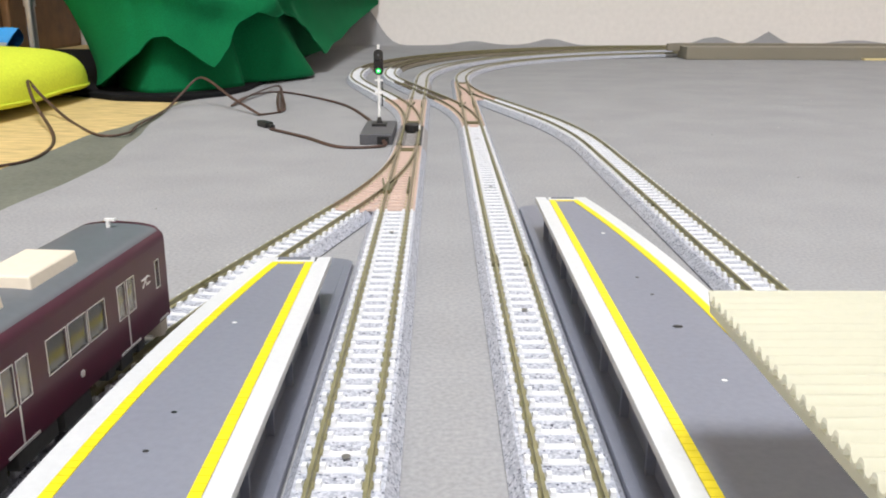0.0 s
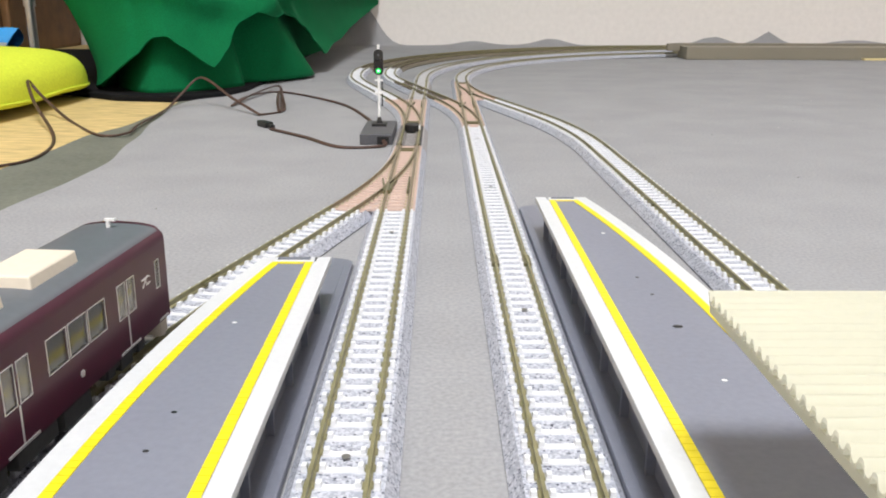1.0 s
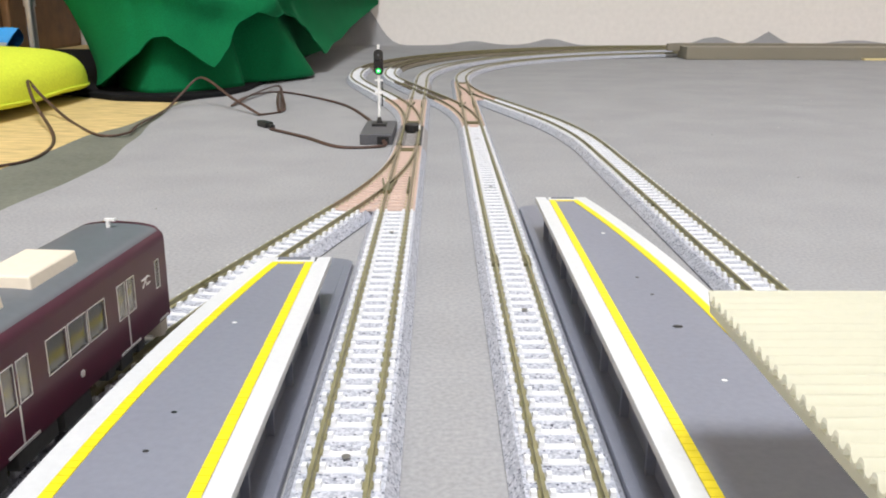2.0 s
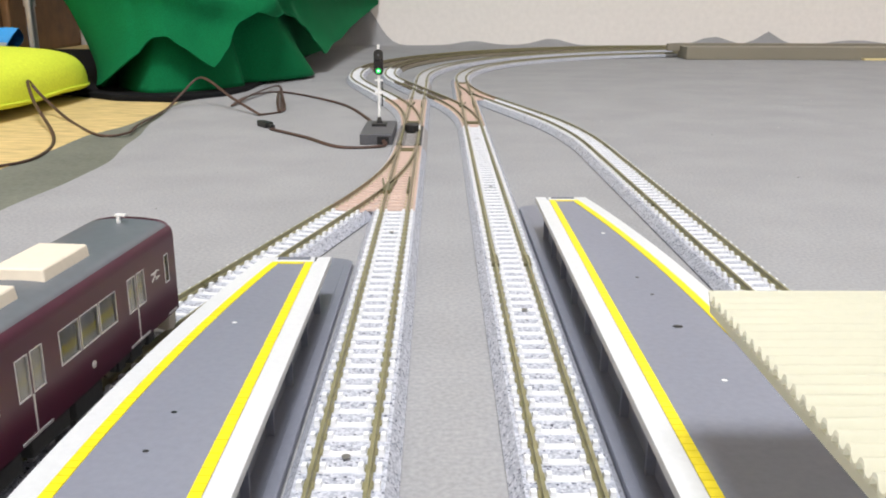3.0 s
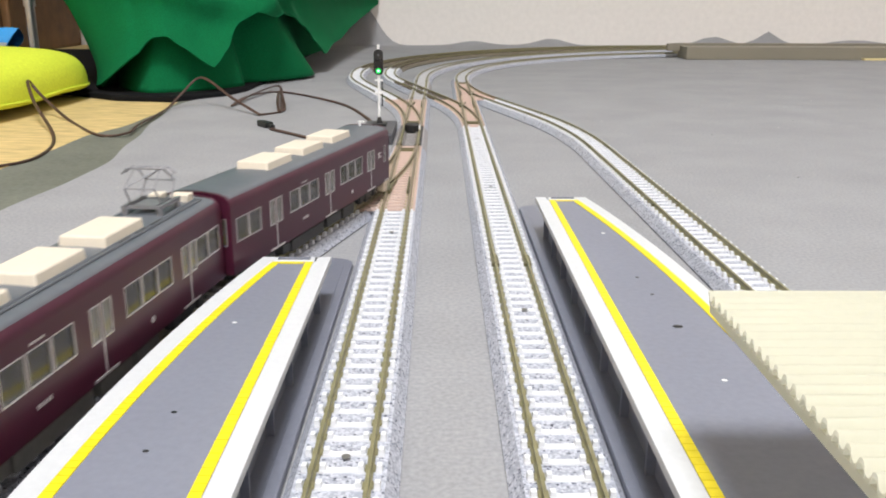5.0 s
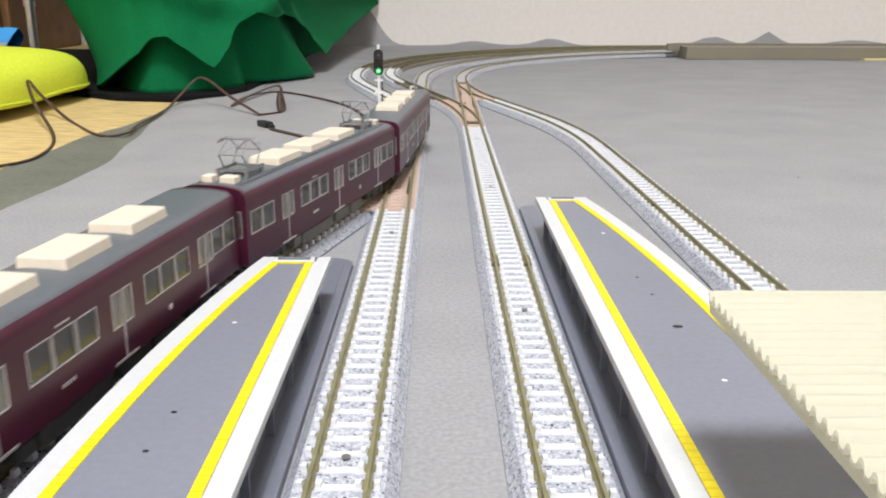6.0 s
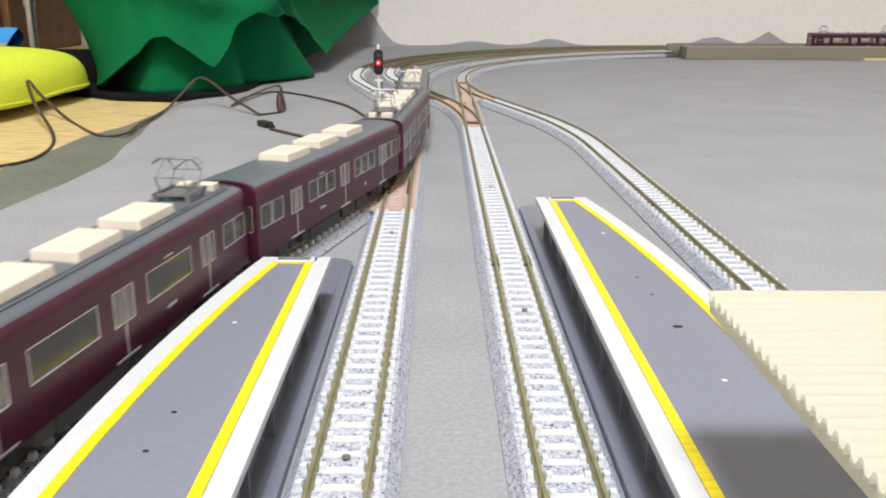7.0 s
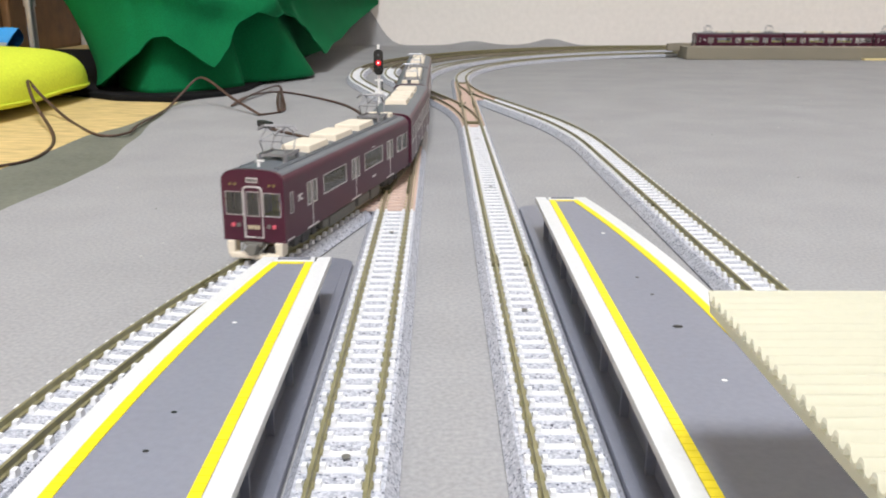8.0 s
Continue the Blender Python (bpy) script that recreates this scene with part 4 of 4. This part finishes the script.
def build_signal():
    t = thing("railway_signal", "two-lamp model signal on a grey base block", "model signal")
    g = Geo()
    g.box(-46, -28.2, 470, 524, 0.05, 6.0)
    part("base_block", g, SIGNGREY, t, bevel=0.5)
    g = Geo()
    g.box(-36.5, -30.0, 469.6, 470.2, 0.3, 4.6)
    part("socket", g, BLACK, t)
    x, y = SIGNAL
    g = Geo()
    g.box(x - 4.2, x + 4.2, y - 5, y + 5, 5.9, 7.4)
    g.rod((x, y, 7.4), (x, y, 11.0), 1.9, 10, r2=0.9)
    part("foot", g, BLACK, t, bevel=0.2)
    g = Geo()
    g.rod((x, y, 9), (x, y, 36), 0.8, 12)
    g.box(x - 2.3, x + 2.3, y - 0.6, y + 0.6, 31.4, 32.3)
    g.box(x - 2.4, x + 2.4, y - 0.6, y + 0.6, 24.0, 25.8)
    g.rod((x, y + 0.4, 48), (x, y + 0.4, 51.8), 0.75, 10)
    part("mast", g, WHITEPAINT, t, "white mast", smooth=40)
    g = Geo()
    g.rod((x + 1.9, y, 17), (x + 1.9, y, 31), 0.4, 6)
    part("ladder", g, UNDER, t)
    g = Geo()
    ring = [(x + 2.7 * math.cos(q), 42.0 + (4.5 if math.sin(q) > 0 else -4.5) + 2.7 * math.sin(q)) for q in np.linspace(0, 2 * math.pi, 26)[:-1]]
    k = len(ring)
    g.add([(a, y - 1.4, z) for a, z in ring] + [(a, y + 1.2, z) for a, z in ring],
          [tuple(range(k)), tuple(range(k, 2 * k))[::-1]] + [(i, (i + 1) % k, k + (i + 1) % k, k + i) for i in range(k)])
    head = part("head", g, BLACK, t, "black signal head")
    for z, m, nm in ((41.7, REDLAMP, "red_lens"), (37.2, GREENLAMP, "green_lens")):
        g = Geo()
        g.rod((x, y - 1.4, z), (x, y - 1.9, z), 1.5, 14)
        part(nm, g, m, head)
        g = Geo()
        g.rod((x, y - 1.9, z), (x, y - 1.96, z), 0.6, 12)
        part("bulb", g, REDCORE if z > 40 else GREENCORE, head)
        g = Geo()
        n = 12
        hood = [(1.75 * math.cos(math.pi * i / n), 1.75 * math.sin(math.pi * i / n)) for i in range(n + 1)]
        g.add([(x + a, y - d, z + c) for d in (1.4, 3.2) for a, c in hood] + [(x + a * 1.12, y - d, z + c * 1.12) for d in (1.4, 3.2) for a, c in hood],
              [(i, i + 1, n + 2 + i, n + 1 + i) for i in range(n)] + [(2 * n + 2 + i, 3 * n + 3 + i, 3 * n + 4 + i, 2 * n + 3 + i) for i in range(n)]
              + [(n + 1 + i, n + 2 + i, 3 * n + 4 + i, 3 * n + 3 + i) for i in range(n)])
        part("hood", g, BLACK, head)
    g = Geo()
    g.rod((x, y - 1.4, 46.0), (x, y - 1.7, 46.0), 0.7, 12)
    part("dark_lens", g, SIGNGREY, head)
    # added disc, no part of the signal: covers the lens that is off
    g = Geo()
    g.rod((0, 0, 0), (0, -0.3, 0), 1.65, 16)
    return part("shutter", g, BLACK, head, "added black disc hiding the unlit lens", at=place(x, y - 2.0, 41.7))


def wire(name, pts, r, label, mat=WIREBROWN):
    """A smooth run through a few points."""
    pts = [Vector(p) for p in pts]
    run = []
    for i in range(len(pts) - 1):
        p0, p1, p2, p3 = pts[max(i - 1, 0)], pts[i], pts[i + 1], pts[min(i + 2, len(pts) - 1)]
        for k in range(10):
            u = k / 10
            run.append(0.5 * (2 * p1 + (p2 - p0) * u + (2 * p0 - 5 * p1 + 4 * p2 - p3) * u * u + (3 * p1 - p0 - 3 * p2 + p3) * u ** 3))
    g = Geo()
    for d in (-0.6, 0.6):
        g.tube([q + Vector((d * r, 0, 0.3 * d * r)) for q in run + [pts[-1]]], r, 7)
    return tagged(part(name, g, mat, smooth=60), label, "wire")


def build_wires():
    wire("signal_wire", [(-33, 470, 2.6), (-33.5, 461, 0.9), (-56, 459, 0.8), (-79, 492, 0.8), (-104, 522, 1.0)], 0.7, "twin brown wire plugged into the signal base")
    t = thing("wire_plug", "small black plug at the wire end", "plug")
    g = Geo()
    g.box(-2.6, 2.6, -4, 9, 0.1, 3.6)
    g.box(-1.6, 1.6, -9, -4, 0.3, 2.6)
    part("housing", g, BLACK, t, at=place(-109, 535, 0, 35), bevel=0.4)
    wire("feeder_wire", [(-44, 524, 3), (-50, 572, 0.9), (-78, 656, 0.9), (-134, 734, 0.9), (-153, 690, 2.2), (-154, 637, 0.9), (-150, 700, 3.2),
                         (-143, 770, 2.2), (-118, 640, 1.0), (-113, 602, 1.0), (-121, 640, 4.0), (-130, 700, 5.0), (-117, 640, 6.0), (-112, 610, 1.0), (-124, 588, 0.9)],
         0.65, "loose twin brown wire coiled on the sheet")
    wire("feeder_wire", [(-124, 588, 0.9), (-150, 620, 9), (-178, 650, 20), (-190, 640, 10), (-196, 618, 0.8), (-190, 540, 0.6), (-186, 508, 0.4), (-203, 508, -0.7),
                         (-247, 573, -0.6), (-275, 600, 12), (-283, 600, 22), (-262, 560, 12), (-226, 501, -0.6), (-206, 437, -0.4), (-214, 408, -0.5), (-240, 395, -0.6)],
         0.68, "twin brown wire arching over the sheet edge onto the tatami")


# ---- soft things and far things ----
def build_soft():
    # outer flap with a zigzag hem over a darker inner layer
    foot = [Vector(q) for q in ((-289.7, 747, 0), (-243, 692, 0), (-198, 702, 0), (-166, 748, 0), (-147, 800, 0), (-134, 885, 0), (-128, 1010, 0), (-100, 1488, 0))]
    hem_nodes = [(0.0, 2), (0.071, 8.1), (0.161, 32.2), (0.218, 46.3), (0.243, 47.1), (0.271, 38.7), (0.321, 22.5), (0.364, 35.1), (0.425, 57.8), (0.464, 64.8),
                 (0.543, 60.1), (0.596, 63.6), (0.664, 59.3), (0.714, 48.9), (0.757, 33.0), (0.807, 19.3), (0.882, 28.1), (0.918, 40.6), (0.946, 49.3), (1.0, 66)]

    def base(u):
        w = min(max(u, 0.0), 0.99999) * (len(foot) - 1)
        i = int(w)
        p0, p1, p2, p3 = foot[max(i - 1, 0)], foot[i], foot[i + 1], foot[min(i + 2, len(foot) - 1)]
        w -= i
        return 0.5 * (2 * p1 + (p2 - p0) * w + (2 * p0 - 5 * p1 + 4 * p2 - p3) * w * w + (3 * p1 - p0 - 3 * p2 + p3) * w ** 3)

    def side(u):
        d = base(u + 0.02) - base(u - 0.02)
        return Vector((d.y, -d.x, 0)).normalized()

    def hem(u):
        for (a, p), (b, q) in zip(hem_nodes, hem_nodes[1:]):
            if u <= b:
                k = (u - a) / (b - a)
                k = 0.6 * k + 0.4 * k * k * (3 - 2 * k)
                return p + (q - p) * k
        return hem_nodes[-1][1]

    def ridge(u, z, u0, z0, slope, wide):
        """A long soft crease that runs up from (u0, z0)."""
        return math.exp(-((u - u0 - slope * (z - z0)) / wide) ** 2) * min(1.0, max(0.0, (z - z0 + 25) / 30))

    def flap(u, v):
        h = hem(u)
        # the unseen upper cloth is carried to 760 to shade the sheet's left
        z = h + (760 - h) * v ** 2.2
        low = math.exp(-z / 60)
        up = z - h
        out = -14 + 5 * math.cos(2 * math.pi * (u - 0.07) / 0.25) * low - 0.05 * z
        # the hem kicks out; a second fold sags above it
        out += 14 * math.exp(-up / 22) + 10 * math.exp(-((z - 84 - 14 * math.sin(9 * u + 0.6)) / 13) ** 2) * (1 - 0.6 * math.exp(-((u - 0.05) / 0.1) ** 2))
        out += 7 * ridge(u, z, 0.80, 20, -0.0030, 0.05) - 9 * ridge(u, z, 0.62, 66, -0.0040, 0.04) + 5 * ridge(u, z, 0.33, 22, 0.0035, 0.06)
        out += 3 * math.sin(23 * u + z / 60)
        q = base(u) + side(u) * out
        return (q.x - 0.5 * min(z, 150) * (1 - u) ** 6, q.y, z)

    g = Geo()
    g.grid(180, 60, flap)
    e = [flap(0, j / 20) for j in range(21)]
    g.grid(12, 20, lambda u, v: (e[round(v * 20)][0] - 10 * u, e[round(v * 20)][1] + 420 * u, e[round(v * 20)][2]))
    g.grid(20, 4, lambda u, v: (flap(u, 1)[0] - 500 * v, flap(u, 1)[1], 760 + 4 * math.sin(9 * u)))

    def lining(u, v):
        # lower fold: swells out to a lit bell, hollow beside it
        u = 0.005 + 0.94 * u
        z = 2.5 + 90 * v
        bell = math.exp(-((u - 0.70 + 0.0016 * z) / 0.07) ** 2)
        out = -15 - 0.2 * z + bell * (24 - 0.2 * z) - 14 * math.exp(-((u - 0.53) / 0.045) ** 2) + 2.0 * math.sin(17 * u + z / 25)
        out -= 45 * min(1.0, max(0.0, (u - 0.80) / 0.06))
        q = base(u) + side(u) * out
        return (q.x, q.y, z)

    g.grid(120, 24, lining)
    ob = part("draped_cloth", g, GREEN, smooth=60)
    s = ob.modifiers.new("cloth", "SOLIDIFY")
    s.thickness = 0.0012
    tagged(ob, "deep green cloth draped in heavy folds", "cloth")

    t = thing("cushion", "lime-green cloth cushion beside the layout", "cushion", place(-414, 630, 3.2))
    g = Geo()

    def pillow(u, v):
        a, b = 2 * math.pi * u, math.pi * (v - 0.5)
        c, s = math.cos(a), math.sin(a)
        k = (abs(c) ** 5.0 + abs(s) ** 5.0) ** (-1 / 5.0)
        r = abs(math.cos(b)) ** 0.2
        z = (abs(math.sin(b)) ** 0.75) * (28.5 if b > 0 else -5.5)
        z += 1.6 * math.sin(c * k * r * 2.2 + 1) * math.sin(s * k * r * 3.1) * (1 if b > 0 else 0)
        return (c * k * r * 132, s * k * r * 118, 6.5 + z + 0.8 * math.sin(6 * a) * r)

    g.grid(64, 24, pillow)
    part("cover", g, LIME, t, smooth=70)
    g = Geo()
    n = 72
    rim = [2 * math.pi * i / n for i in range(n + 1)]
    g.tube([(lambda c, s, k: (c * k * 132.4, s * k * 118.4, 6.5 + 0.8 * math.sin(6 * q)))(math.cos(q), math.sin(q), (abs(math.cos(q)) ** 5.0 + abs(math.sin(q)) ** 5.0) ** (-1 / 5.0)) for q in rim], 0.8, 7)
    part("piping", g, LIME, t, "lime edge piping")
    t = thing("floor_board", "flat black board under the green cloth", "board")
    g = Geo()
    g.prism([(-345, 720), (-304, 722), (-259, 687), (-211, 677), (-176, 706), (-166, 748), (-165, 830), (-175, 1010), (-185, 1300), (-700, 1300), (-700, 720)], -1.5, 3.0)
    part("board", g, BOARD, t, bevel=1.0)

    # far corner
    t = thing("cabinet", "dark brown wooden cabinet in the far corner", "cabinet")
    g = Geo()
    g.box(-1300, -600, 1250, 1490, -1.6, 900)
    body = part("body", g, DARKWOOD, t, bevel=3)
    for x in (-1290, -945):
        g = Geo()
        g.box(x, x + 335, 1238, 1250, 20, 880)
        part("door", g, DARKWOOD, t, bevel=3)
    t = thing("steel_pole", "upright steel tube beside the cabinet", "pole")
    g = Geo()
    g.rod((-539, 1180, -1.6), (-539, 1180, 1200), 6, 20)
    g.rod((-539, 1180, 64), (-539, 1180, 78), 7.6, 20)
    part("tube", g, CHROME, t, smooth=40)
    g = Geo()
    g.rod((-539, 1180, -1.6), (-539, 1180, 4), 16, 20, r2=12)
    part("foot", g, CHROME, t)
    t = thing("plastic_bag", "crumpled blue and white plastic pack", "pack")
    g = Geo()
    side = lambda u, v, d: (-690 + (127 - 26 * (1 - v)) * u, 1195 + d * math.sin(math.pi * v) + 5 * math.sin(7 * u + 3 * v), -1 + 38 * v * (0.96 + 0.04 * math.sin(9 * u)))
    for d in (-14, 30):
        g.grid(14, 10, lambda u, v: side(u, v, d), 0)
    part("wrap", g, BLUE, t, smooth=60)
    g = Geo()
    g.grid(14, 4, lambda u, v: side(u, 0.18 + 0.32 * v, -16), 0)
    part("label_band", g, PACKWHITE, t, "white printed band", smooth=60)


def build_far_platform():
    t = thing("far_platform", "long taupe platform block along the wall", "model platform")
    g = Geo()
    g.box(322, 1500, 1160, 1195, 0.05, 16.0)
    part("front_block", g, TAUPE, t, bevel=0.6)
    g = Geo()
    g.box(306, 336, 1195.2, 1205, 9, 18.6)
    g.box(322, 336, 1195, 1205, 0.05, 9)
    part("end_block", g, TAUPE, t, bevel=0.6)
    g = Geo()
    g.box(330, 1500, 1257, 1264, 0.05, 16.4)
    part("rear_wall", g, TAUPE, t, bevel=0.6)
    t = thing("wood_strip", "pale wooden strip lying by the block", "strip")
    g = Geo()
    g.box(552, 760, 1150, 1158, 0.1, 2.6)
    part("strip", g, STRAW, t, bevel=0.3)


build_room()
build_lint()
build_soft()
build_far_platform()
UNLIT_COVER = build_signal()
build_wires()
build_platforms()
build_trains()
build_tracks()


def motions():
    times = [i / 10 for i in range(81)]
    for i, (car, axles) in enumerate(NEAR):
        ways = [glide(S_KEYS, t) - LENGTH / 2 - i * GAPPITCH for t in times]
        walk(car, [(t, on_line(PLAT_L, s)) for t, s in zip(times, ways)])
        for ax, yb in axles:
            walk(ax, [(t, place(0, yb, 2.8) @ pose(0, 0, 0, -math.degrees((s - ways[0]) / 2.8))) for t, s in zip(times, ways)])
    for i, car in enumerate(FARCARS):
        ways = [1716.5 + LENGTH / 2 + i * GAPPITCH + glide(FAR_KEYS, t) for t in times]
        walk(car, [(t, on_line(MAIN_R, s)) for t, s in zip(times, ways)])
    x, y = SIGNAL[0], SIGNAL[1] - 2.0
    # the added disc drops from red to green, as if the lamps switched
    walk(UNLIT_COVER, [(0.0, place(x, y, 41.7)), (6.2, place(x, y, 41.7)), (6.35, place(x, y, 37.2)), (8.0, place(x, y, 37.2))])


motions()
